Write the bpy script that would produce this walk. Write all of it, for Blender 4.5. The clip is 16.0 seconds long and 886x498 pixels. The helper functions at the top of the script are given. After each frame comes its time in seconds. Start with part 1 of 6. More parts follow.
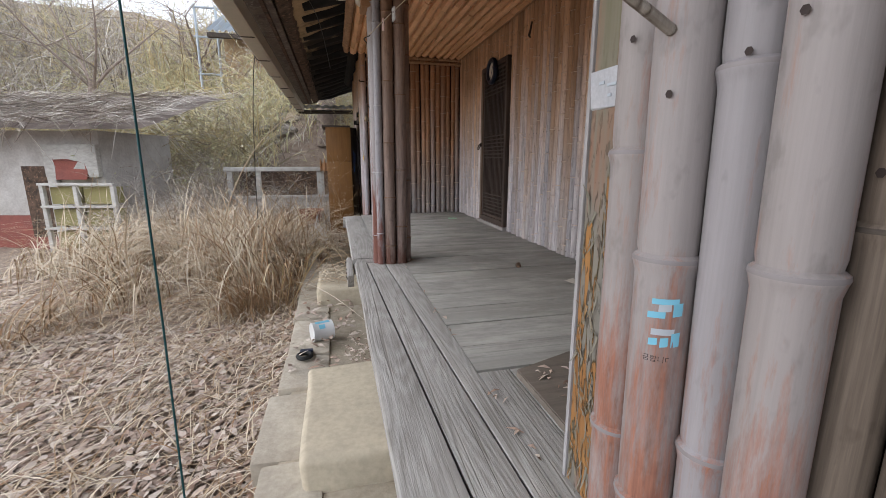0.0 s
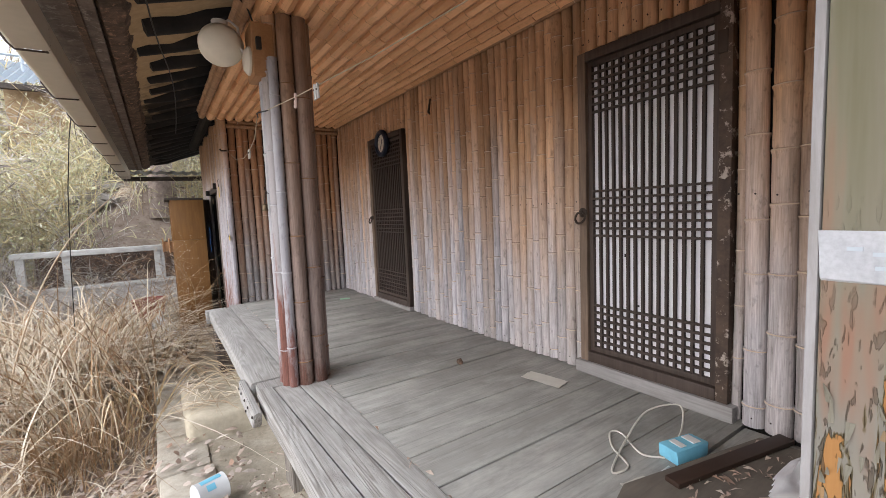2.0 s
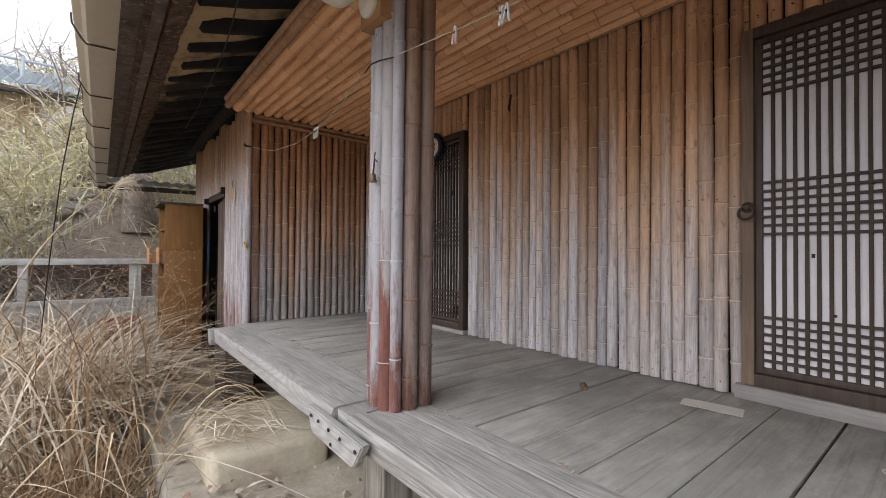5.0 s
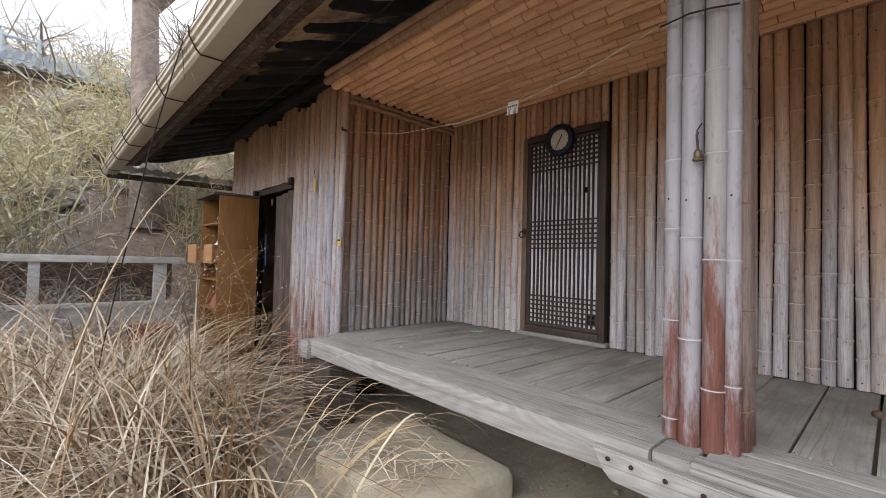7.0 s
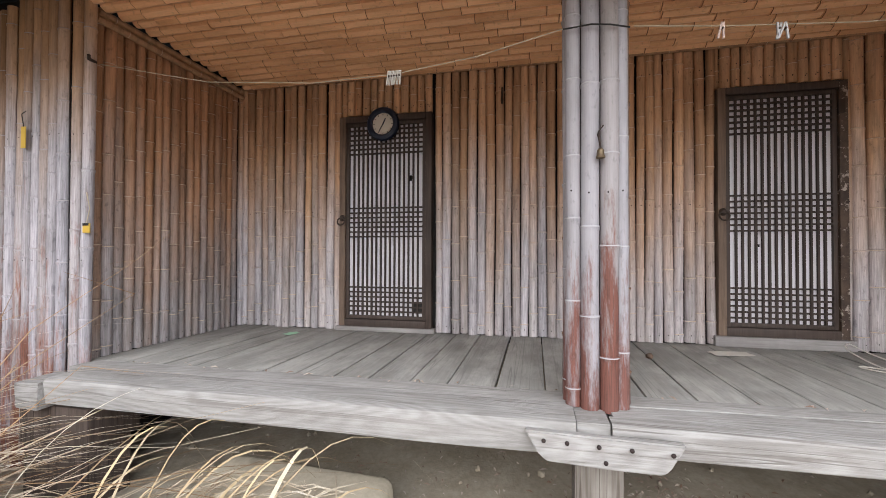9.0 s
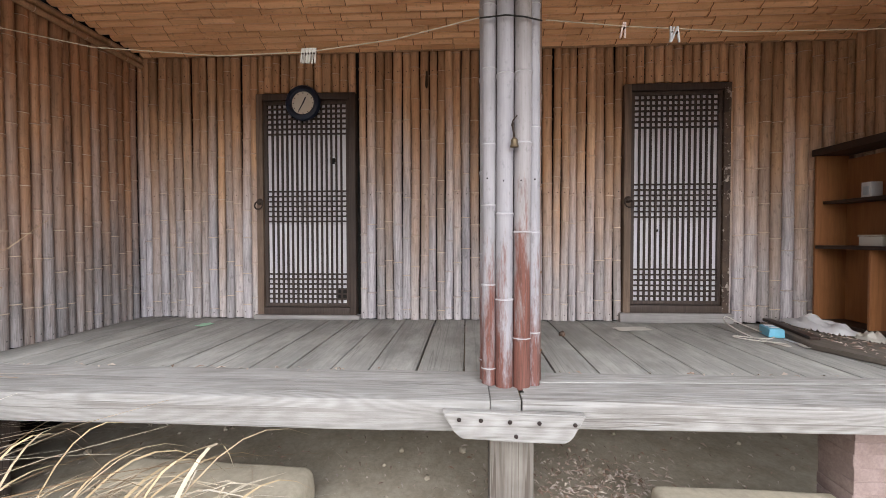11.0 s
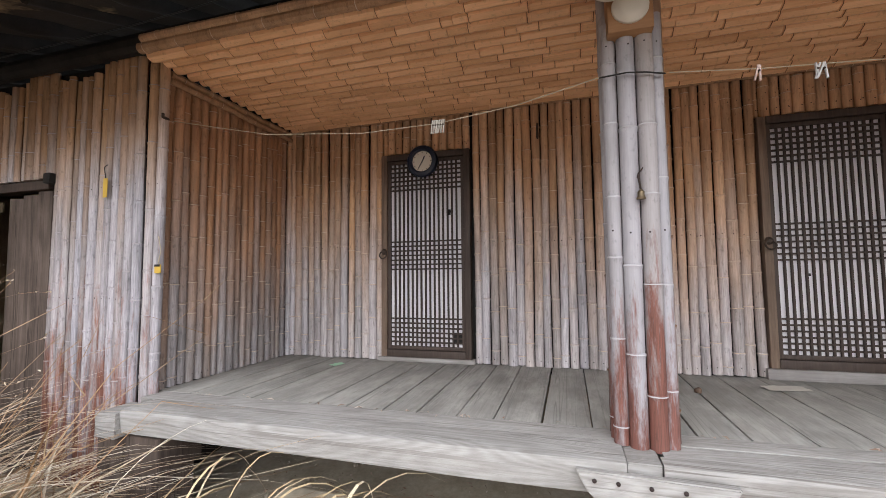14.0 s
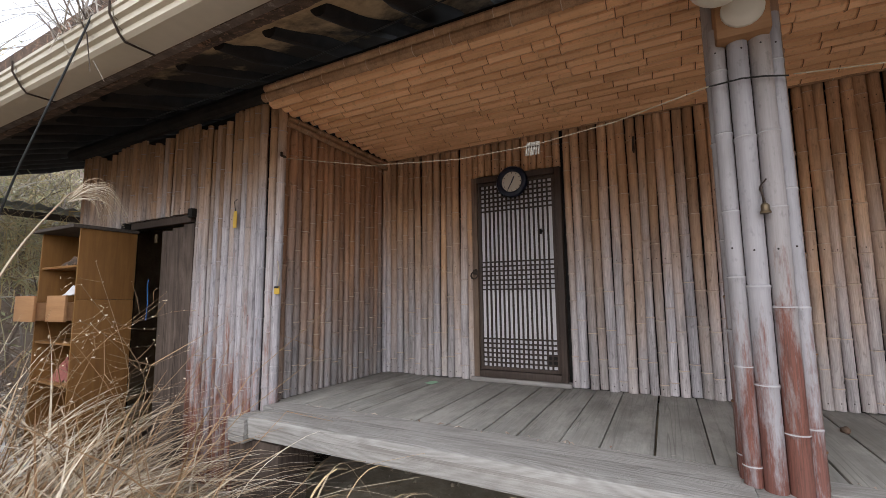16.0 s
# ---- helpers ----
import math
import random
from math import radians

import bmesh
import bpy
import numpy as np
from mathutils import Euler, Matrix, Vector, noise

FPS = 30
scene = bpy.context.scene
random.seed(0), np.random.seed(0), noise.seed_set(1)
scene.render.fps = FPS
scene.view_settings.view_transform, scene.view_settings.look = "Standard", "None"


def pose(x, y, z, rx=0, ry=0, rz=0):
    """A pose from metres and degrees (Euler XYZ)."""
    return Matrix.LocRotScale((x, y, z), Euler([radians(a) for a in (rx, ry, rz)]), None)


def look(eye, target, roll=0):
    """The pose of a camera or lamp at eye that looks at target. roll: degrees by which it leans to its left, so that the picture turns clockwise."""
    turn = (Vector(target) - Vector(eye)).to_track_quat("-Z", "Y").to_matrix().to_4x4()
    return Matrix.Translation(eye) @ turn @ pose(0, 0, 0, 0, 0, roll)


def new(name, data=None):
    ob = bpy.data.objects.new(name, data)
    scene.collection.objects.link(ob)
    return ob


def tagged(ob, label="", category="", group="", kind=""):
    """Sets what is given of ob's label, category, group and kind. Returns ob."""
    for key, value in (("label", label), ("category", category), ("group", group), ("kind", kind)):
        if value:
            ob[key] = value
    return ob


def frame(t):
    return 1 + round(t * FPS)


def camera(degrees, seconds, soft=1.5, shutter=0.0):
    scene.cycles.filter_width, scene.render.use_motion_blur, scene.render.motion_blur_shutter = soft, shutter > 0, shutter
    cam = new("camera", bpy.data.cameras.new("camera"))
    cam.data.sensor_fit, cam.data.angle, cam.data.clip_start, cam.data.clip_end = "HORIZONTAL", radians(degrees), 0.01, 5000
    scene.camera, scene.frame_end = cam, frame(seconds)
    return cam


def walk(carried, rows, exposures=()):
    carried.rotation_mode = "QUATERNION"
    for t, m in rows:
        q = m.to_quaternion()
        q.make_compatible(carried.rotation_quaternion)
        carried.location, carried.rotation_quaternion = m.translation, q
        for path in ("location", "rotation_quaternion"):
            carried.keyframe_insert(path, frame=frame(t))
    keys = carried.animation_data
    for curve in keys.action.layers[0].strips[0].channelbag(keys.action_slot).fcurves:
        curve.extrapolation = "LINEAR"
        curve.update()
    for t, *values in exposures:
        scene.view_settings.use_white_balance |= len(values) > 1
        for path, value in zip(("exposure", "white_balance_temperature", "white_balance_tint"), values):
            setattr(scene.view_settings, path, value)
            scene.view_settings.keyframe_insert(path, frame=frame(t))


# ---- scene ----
cam = camera(92.4, 16.0, soft=0.8)
METRES, EYE, TILT, LEAN, TURN = 4.8, 1.48, 0.0, 0.0, -14.0
ROWS = [
    (0.0, 0.0, 0.0, 0.0, 0.01, -11.9, -0.05),
    (0.3, -0.0282, 0.0268, 0.0052, -8.0, -11.4, -0.8),
    (0.5, -0.0477, 0.0424, 0.009, -13.13, -11.17, -1.24),
    (1.0, -0.0847, 0.0731, 0.0203, -16.69, -10.53, 2.44),
    (1.5, -0.0875, 0.1022, 0.0332, -17.96, -9.09, 2.26),
    (2.0, -0.0936, 0.1146, 0.0493, -19.81, -5.11, 2.46),
    (2.5, -0.1018, 0.1186, 0.0587, -20.28, -2.63, 2.57),
    (3.0, -0.1145, 0.1153, 0.052, -20.28, -0.82, 1.34),
    (3.5, -0.1371, 0.128, 0.0347, -19.46, -0.44, -0.89),
    (6.0, -0.3564, 0.4163, -0.0266, -28.3, 1.6, -0.02),
    (6.5, -0.4277, 0.4672, -0.0237, -28.93, 1.79, -0.44),
    (7.0, -0.4662, 0.5107, -0.0276, -29.19, 1.74, -1.49),
    (7.5, -0.4798, 0.5912, -0.0286, -36.21, 1.72, -0.05),
    (8.0, -0.4865, 0.631, -0.0247, -41.64, 1.74, -1.19),
    (8.5, -0.5099, 0.6515, -0.0281, -52.19, 1.68, -1.0),
    (9.0, -0.5317, 0.6671, -0.0296, -63.81, 0.84, -0.18),
    (9.5, -0.5296, 0.6616, -0.0309, -66.27, -0.09, 0.38),
    (10.0, -0.528, 0.6571, -0.0296, -68.92, -0.82, 0.37),
    (12.5, -0.5312, 0.6522, -0.0251, -74.18, -1.23, -0.04),
    (13.0, -0.5369, 0.6579, -0.0232, -70.82, -0.58, 0.14),
    (13.5, -0.5484, 0.6626, -0.0158, -65.15, 1.83, 0.71),
    (14.0, -0.557, 0.6696, -0.0122, -59.53, 3.86, 0.55),
    (14.5, -0.5643, 0.6743, -0.0111, -54.57, 5.21, 0.55),
    (15.0, -0.5682, 0.6765, -0.0099, -51.74, 5.94, 0.73),
    (15.5, -0.5718, 0.6781, -0.0096, -49.94, 6.26, 0.67),
    (16.0, -0.5739, 0.6786, -0.0092, -48.45, 6.46, 0.55),
]
EXPOSURES = ((0.0, 0.66), (0.5, 0.68), (1.5, 1.06), (2.5, 1.36), (3.5, 1.12), (6.0, 0.77), (7.0, 0.67), (7.5, 0.5), (8.0, 0.82), (9.0, 1.17), (12.5, 1.24), (14.0, 1.13), (15.0, 0.78), (16.0, 0.64))
walk(cam, [(t, pose(0, 0, EYE, TILT, LEAN, TURN) @ pose(METRES * x, METRES * y, METRES * z, 90 + pitch, roll, yaw)) for t, x, y, z, yaw, pitch, roll in ROWS], exposures=[(t, e, 6300, 10) for t, e in EXPOSURES])

# ---------------------------------------------------------------- light
world = bpy.data.worlds.new("overcast_sky")
scene.world = world
world.use_nodes = True
wn, wl = world.node_tree.nodes, world.node_tree.links
wn.clear()
sky = wn.new("ShaderNodeTexSky")
sky.sky_type, sky.sun_disc = "NISHITA", False
sky.sun_elevation, sky.sun_rotation = radians(25), radians(-80)
haze = wn.new("ShaderNodeMix")
haze.data_type = "RGBA"
haze.inputs["Factor"].default_value = 0.72
haze.inputs[7].default_value = (7.4, 7.5, 7.9, 1)
back = wn.new("ShaderNodeBackground")
back.inputs["Strength"].default_value = 0.17
wout = wn.new("ShaderNodeOutputWorld")
wl.new(sky.outputs[0], haze.inputs[6])
wl.new(haze.outputs[2], back.inputs[0])
wl.new(back.outputs[0], wout.inputs[0])
sun = new("sun", bpy.data.lights.new("sun", "SUN"))
sun.data.energy, sun.data.angle, sun.data.color = 1.5, radians(70), (1.0, 0.98, 0.96)
sun.matrix_basis = look((-9, 2.5, 4.4), (0, 4, 0))

# ---------------------------------------------------------------- materials
class Nodes:
    """A small wrapper that strings shader nodes together."""

    def __init__(self, name, rough=0.8, metal=0.0):
        self.m = bpy.data.materials.new(name)
        self.m.use_nodes = True
        self.n, self.l = self.m.node_tree.nodes, self.m.node_tree.links
        self.b = self.n["Principled BSDF"]
        self.b.inputs["Roughness"].default_value = rough
        self.b.inputs["Metallic"].default_value = metal
        self.b.inputs["Specular IOR Level"].default_value = 0.3

    def put(self, sock, v):
        if isinstance(v, (int, float)):
            sock.default_value = v
        elif isinstance(v, tuple):
            sock.default_value = (*v, 1) if len(v) == 3 and sock.type == "RGBA" else v
        else:
            self.l.new(v, sock)

    def pos(self, scale=(1, 1, 1), shift=True, rot=(0, 0, 0)):
        g = self.n.new("ShaderNodeNewGeometry").outputs["Position"]
        if shift:
            r = self.n.new("ShaderNodeObjectInfo").outputs["Random"]
            a = self.n.new("ShaderNodeVectorMath")
            a.operation = "MULTIPLY_ADD"
            self.put(a.inputs[0], r)
            a.inputs[1].default_value = (7.3, 9.1, 5.7)
            self.put(a.inputs[2], g)
            g = a.outputs[0]
        m = self.n.new("ShaderNodeMapping")
        m.inputs["Scale"].default_value, m.inputs["Rotation"].default_value = scale, rot
        self.put(m.inputs[0], g)
        return m.outputs[0]

    def noise(self, vec, scale=5.0, detail=4.0, rough=0.55, distort=0.0):
        t = self.n.new("ShaderNodeTexNoise")
        self.put(t.inputs["Vector"], vec)
        t.inputs["Scale"].default_value, t.inputs["Detail"].default_value = scale, detail
        t.inputs["Roughness"].default_value, t.inputs["Distortion"].default_value = rough, distort
        return t.outputs["Fac"]

    def ramp(self, fac, *stops):
        r = self.n.new("ShaderNodeValToRGB")
        e = r.color_ramp.elements
        while len(e) < len(stops):
            e.new(0.5)
        for el, (p, c) in zip(e, stops):
            el.position, el.color = p, (*c, 1) if isinstance(c, tuple) else (c, c, c, 1)
        self.put(r.inputs[0], fac)
        return r.outputs[0]

    def mix(self, fac, a, b, mode="MIX"):
        x = self.n.new("ShaderNodeMix")
        x.data_type, x.blend_type = "RGBA", mode
        self.put(x.inputs[0], fac), self.put(x.inputs[6], a), self.put(x.inputs[7], b)
        return x.outputs[2]

    def math(self, op, a, b=0.0, c=0.0, clamp=False):
        x = self.n.new("ShaderNodeMath")
        x.operation, x.use_clamp = op, clamp
        self.put(x.inputs[0], a), self.put(x.inputs[1], b), self.put(x.inputs[2], c)
        return x.outputs[0]

    def rand(self):
        return self.n.new("ShaderNodeObjectInfo").outputs["Random"]

    def island(self):
        return self.n.new("ShaderNodeNewGeometry").outputs["Random Per Island"]

    def height(self):
        s = self.n.new("ShaderNodeSeparateXYZ")
        self.put(s.inputs[0], self.n.new("ShaderNodeNewGeometry").outputs["Position"])
        return s.outputs

    def done(self, colour, bump=None, strength=0.3, dist=0.004, rough=None):
        self.put(self.b.inputs["Base Color"], colour)
        if rough is not None:
            self.put(self.b.inputs["Roughness"], rough)
        if bump is not None:
            u = self.n.new("ShaderNodeBump")
            u.inputs["Strength"].default_value, u.inputs["Distance"].default_value = strength, dist
            self.put(u.inputs["Height"], bump)
            self.put(self.b.inputs["Normal"], u.outputs[0])
        return self.m


def bamboo(name, dry, bleached, z_mid, z_span, axis="z", per="object", stain=None, stain_z=(0.7, 1.5), rough=0.55, fine=0.55):
    """Weathered bamboo: warm where it stayed dry, bleached grey where rain has reached it, red-brown stains low down."""
    k = Nodes(name, rough)
    s = {"z": (1, 1, 0.035), "y": (1, 0.035, 1)}[axis]
    fibre = k.noise(k.pos(s), 170.0, 4.0, 0.65)
    blot = k.noise(k.pos((1, 1, 0.3) if axis == "z" else (1, 0.3, 1)), 5.0, 4.0)
    r = k.rand() if per == "object" else k.island()
    warm = k.mix(r, dry, tuple(c * f for c, f in zip(dry, (0.72, 0.64, 0.56))))
    warm = k.mix(k.ramp(blot, (0.35, 0.0), (0.7, 0.6)), warm, tuple(c * f for c, f in zip(dry, (1.22, 1.22, 1.2))))
    z = k.height()[2]
    up = k.math("DIVIDE", k.math("SUBTRACT", z, z_mid), z_span)
    up = k.math("ADD", up, k.math("MULTIPLY", k.math("SUBTRACT", blot, 0.5), 1.1))
    up = k.math("ADD", up, k.math("MULTIPLY", k.math("SUBTRACT", r, 0.5), 0.55))
    up = k.math("ADD", up, 0.5, clamp=True)
    pale = k.mix(k.ramp(fibre if fine > 0.3 else blot, (0.3, 0.0), (0.7, 1.0)), tuple(c * 0.68 for c in bleached), tuple(min(c * 1.12, 0.8) for c in bleached))
    pale = k.mix(k.math("MULTIPLY", r, 0.5), pale, tuple(c * f for c, f in zip(bleached, (0.9, 0.78, 0.62))))
    col = k.mix(up, pale, warm)
    if stain:
        patch = k.noise(k.pos((1, 1, 0.16)), 11.0, 7.0, 0.75)
        low = k.math("DIVIDE", k.math("SUBTRACT", stain_z[1], z), stain_z[1] - stain_z[0])
        f = k.math("ADD", k.math("MULTIPLY", k.math("ADD", k.math("SUBTRACT", patch, 0.5), k.math("MULTIPLY", k.math("SUBTRACT", r, 0.5), 0.1)), 5.0), k.math("SUBTRACT", k.math("MULTIPLY", low, 1.5), 0.55))
        f = k.math("ADD", f, k.math("MULTIPLY", k.math("SUBTRACT", fibre, 0.5), 0.9))
        f = k.ramp(f, (0.10, 0.0), (0.85, 0.92))
        col = k.mix(f, col, k.mix(k.ramp(fibre, (0.35, 0.0), (0.65, 1.0)), tuple(c * 0.6 for c in stain), stain))
    spot = k.noise(k.pos((1, 1, 0.5)), 38.0, 3.0, 0.6)
    col = k.mix(min(0.8, 0.25 + fine), col, k.ramp(spot, (0.3, 0.62), (0.42, 1.0)), "MULTIPLY")
    if fine > 0.3:
        mildew = k.noise(k.pos((1, 1, 0.12)), 16.0, 5.0, 0.65)
        col = k.mix(0.75, col, k.ramp(mildew, (0.3, 0.5), (0.55, 1.0)), "MULTIPLY")
        col = k.mix(0.8, col, k.ramp(k.math("FRACT", k.math("MULTIPLY", r, 7.31)), (0.0, 0.68), (0.5, 0.95), (1.0, 1.12)), "MULTIPLY")
    col = k.mix(fine, col, k.ramp(fibre, (0.25, 0.5), (0.6, 1.0)), "MULTIPLY")
    return k.done(col, fibre, 0.25, 0.002)


def weathered(name, light, dark, axis, scale=55.0, stretch=0.03, rough=0.85, bump=0.5, ring=0.0, stains=0.4, dust=0.0):
    """Weathered timber with grain along one axis."""
    k = Nodes(name, rough)
    s = [1.0, 1.0, 1.0]
    s["xyz".index(axis)] = stretch
    g = k.noise(k.pos(tuple(s)), scale, 5.0, 0.7, 0.4)
    blot = k.noise(k.pos(), 2.6, 4.0, 0.6)
    f = g
    if ring:
        # year rings cut lengthwise: contour lines of a slow drawn-out field, with drying cracks
        s2 = [1.0, 1.0, 1.0]
        s2["xyz".index(axis)] = 0.11
        slow = k.noise(k.pos(tuple(s2)), 4.2, 2.0, 0.35, 0.25)
        w = k.math("MULTIPLY_ADD", k.math("SINE", k.math("MULTIPLY", slow, ring * 6.283)), 0.5, 0.5)
        f = k.math("ADD", k.math("MULTIPLY", g, 0.83), k.math("MULTIPLY", w, 0.17))
        s2["xyz".index(axis)] = 0.02
        split = k.math("ABSOLUTE", k.math("SUBTRACT", k.noise(k.pos(tuple(s2)), 16.0, 2.0, 0.5, 0.2), 0.5))
        f = k.math("MULTIPLY", f, k.ramp(split, (0.004, 0.35), (0.016, 1.0)))
    col = k.mix(k.ramp(f, (0.26, 0.0), (0.66, 1.0)), dark, light)
    col = k.mix(k.ramp(blot, (0.35, stains), (0.6, 0.0)), col, tuple(c * 0.55 for c in dark))
    col = k.mix(k.math("MULTIPLY", k.rand(), 0.3), col, tuple(c * 0.8 for c in light))
    if dust:
        s3 = [1.0, 1.0, 1.0]
        s3["xyz".index(axis)] = 0.35
        d = k.noise(k.pos(tuple(s3), False), 7.0, 6.0, 0.72)
        col = k.mix(k.ramp(d, (0.46, 0.0), (0.66, dust)), col, tuple(min(c * 1.5, 0.7) for c in light))
    return k.done(col, f, bump, 0.004)


def mottled(name, a, b, scale=6.0, rough=0.85, bump=0.4, dist=0.01, metal=0.0, spots=None):
    k = Nodes(name, rough, metal)
    n1, n2 = k.noise(k.pos(), scale, 6.0, 0.65), k.noise(k.pos(), scale * 9, 4.0, 0.6)
    col = k.mix(k.ramp(n1, (0.35, 0.0), (0.65, 1.0)), a, b)
    col = k.mix(0.35, col, k.ramp(n2, (0.3, 0.5), (0.65, 1.0)), "MULTIPLY")
    if spots:
        col = k.mix(k.ramp(k.noise(k.pos(), scale * 2.7, 5.0, 0.7), (0.56, 0.0), (0.64, 0.85)), col, spots)
    return k.done(col, k.math("ADD", n1, k.math("MULTIPLY", n2, 0.4)), bump, dist)


def plain(name, c, rough=0.5, metal=0.0, vary=0.12):
    k = Nodes(name, rough, metal)
    n1 = k.noise(k.pos(), 14.0, 4.0)
    return k.done(k.mix(n1, tuple(x * (1 - vary) for x in c), tuple(min(x * (1 + vary), 0.9) for x in c)), n1, 0.08, 0.002)


def strands(name, *cols, rough=0.7):
    """Straw, twigs and leaves: each island takes its own tone."""
    k = Nodes(name, rough)
    col = k.ramp(k.island(), *[(i / max(len(cols) - 1, 1), c) for i, c in enumerate(cols)])
    n1 = k.noise(k.pos((1, 1, 1), False), 30.0, 3.0)
    col = k.mix(0.5, col, k.ramp(n1, (0.3, 0.6), (0.7, 1.0)), "MULTIPLY")
    return k.done(col)


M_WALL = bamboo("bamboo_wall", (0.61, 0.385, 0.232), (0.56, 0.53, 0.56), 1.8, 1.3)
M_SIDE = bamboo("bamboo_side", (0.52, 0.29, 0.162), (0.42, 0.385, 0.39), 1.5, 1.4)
M_SHED = bamboo("bamboo_shed", (0.48, 0.30, 0.175), (0.47, 0.45, 0.49), 2.3, 0.9, stain=(0.29, 0.105, 0.06), stain_z=(0.0, 1.85), fine=0.5)
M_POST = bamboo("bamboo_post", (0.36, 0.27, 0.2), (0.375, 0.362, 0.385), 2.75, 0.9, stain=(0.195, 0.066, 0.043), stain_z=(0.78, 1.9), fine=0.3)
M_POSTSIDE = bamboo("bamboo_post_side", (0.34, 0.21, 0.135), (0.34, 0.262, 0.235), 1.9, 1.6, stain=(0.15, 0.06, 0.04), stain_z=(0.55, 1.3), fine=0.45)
M_BIG = bamboo("bamboo_big", (0.3, 0.24, 0.2), (0.33, 0.317, 0.338), 3.2, 0.9, stain=(0.33, 0.14, 0.09), stain_z=(0.5, 1.76), fine=0.25)
M_BIGSHADE = bamboo("bamboo_painted_shade", (0.16, 0.115, 0.085), (0.17, 0.14, 0.115), 1.6, 1.4, fine=0.5)
M_CEIL = bamboo("bamboo_ceiling", (0.84, 0.51, 0.285), (0.62, 0.45, 0.32), 1.0, 1.0, axis="y", per="island", fine=0.29, rough=0.45)
M_NODE = plain("bamboo_node", (0.54, 0.42, 0.32), 0.6)
M_NODE_SHED = plain("bamboo_node_shed", (0.36, 0.33, 0.335), 0.65)
M_NODE_PALE = plain("bamboo_node_pale", (0.40, 0.385, 0.40), 0.6)
M_NODE_BIG = plain("bamboo_node_big", (0.235, 0.215, 0.22), 0.6)
M_NODE_DARK = plain("bamboo_joint", (0.20, 0.105, 0.05), 0.7)
M_NAIL = plain("nail_rust", (0.03, 0.02, 0.018), 0.7)
M_DECK = weathered("deck_plank", (0.345, 0.335, 0.31), (0.23, 0.222, 0.205), "x", 60.0, 0.05, stains=0.4, ring=3.0, dust=0.4)
M_BEAM = weathered("deck_beam", (0.385, 0.372, 0.355), (0.20, 0.183, 0.167), "y", 90.0, 0.03, bump=0.9, ring=26.0, stains=0.25, dust=0.2)
M_POSTWOOD = weathered("old_timber", (0.36, 0.33, 0.29), (0.14, 0.115, 0.095), "z", 60.0, 0.03, bump=0.7, ring=7.0)
M_DARKWOOD = weathered("door_timber", (0.078, 0.056, 0.046), (0.03, 0.02, 0.016), "z", 50.0, 0.04, 0.6, 0.3)
M_LATTICE = weathered("lattice_timber", (0.06, 0.042, 0.034), (0.028, 0.02, 0.016), "z", 50.0, 0.05, 0.7, 0.2)
M_PALEJAMB = weathered("worn_jamb", (0.21, 0.15, 0.11), (0.075, 0.048, 0.034), "z", 40.0, 0.06, 0.7, 0.3)
M_WORNJAMB = mottled("flaking_jamb", (0.05, 0.034, 0.027), (0.10, 0.068, 0.05), 7.0, 0.75, 0.5, 0.006, spots=(0.44, 0.38, 0.33))
M_PAPER = plain("door_paper", (0.62, 0.60, 0.63), 0.9, 0, 0.06)
M_SILL = weathered("sill_timber", (0.34, 0.32, 0.31), (0.2, 0.18, 0.175), "y", 50.0, 0.04)
M_STONE = mottled("cut_stone", (0.56, 0.49, 0.37), (0.45, 0.39, 0.30), 3.0, 0.9, 0.35, 0.008)
M_KERB = mottled("kerb_stone", (0.50, 0.45, 0.37), (0.36, 0.315, 0.255), 4.0, 0.9, 0.6, 0.012)
M_SOIL = mottled("leafy_soil", (0.23, 0.175, 0.135), (0.35, 0.28, 0.225), 5.0, 0.95, 0.8, 0.02, spots=(0.15, 0.10, 0.07))
M_MUD = mottled("clay_soil", (0.44, 0.385, 0.305), (0.31, 0.265, 0.20), 4.0, 0.95, 0.6, 0.012)
M_SOOT_SHADE = mottled("soot_and_shade", (0.007, 0.006, 0.0055), (0.018, 0.015, 0.013), 7.0, 0.75, 0.5, 0.006)
M_CLAY = mottled("clay_infill", (0.44, 0.32, 0.19), (0.3, 0.2, 0.115), 6.0, 0.95, 0.6, 0.01)
M_SOFFIT = mottled("stained_soffit", (0.20, 0.155, 0.13), (0.085, 0.064, 0.052), 7.0, 0.7, 0.6, 0.008, spots=(0.28, 0.245, 0.22))
M_EAVE = mottled("eave_board", (0.16, 0.105, 0.075), (0.05, 0.038, 0.03), 8.0, 0.9, 0.7, 0.012, spots=(0.30, 0.18, 0.12))
M_FASCIA = weathered("fascia_underside", (0.10, 0.082, 0.07), (0.03, 0.025, 0.021), "y", 40.0, 0.06)
M_GUTTER = plain("gutter_enamel", (0.50, 0.45, 0.36), 0.4, 0, 0.1)
M_WIRE = plain("black_wire", (0.015, 0.015, 0.015), 0.5)
M_ROPE = plain("teal_cord", (0.012, 0.068, 0.075), 0.55)
M_CORD = plain("pale_cord", (0.42, 0.36, 0.26), 0.8)
M_WHITE = plain("white_plastic", (0.56, 0.56, 0.56), 0.5)
M_PINK = plain("peg_plastic", (0.66, 0.52, 0.48), 0.5)
M_GLOBE = plain("opal_glass", (0.70, 0.66, 0.56), 0.3)
M_NAVY = plain("navy_plastic", (0.012, 0.017, 0.035), 0.35)
M_DIAL = plain("clock_dial", (0.62, 0.58, 0.50), 0.5, 0, 0.04)
M_BRASS = plain("old_brass", (0.16, 0.12, 0.075), 0.5, 0.7)
M_IRON = plain("rusty_iron", (0.055, 0.04, 0.032), 0.6, 0.5)
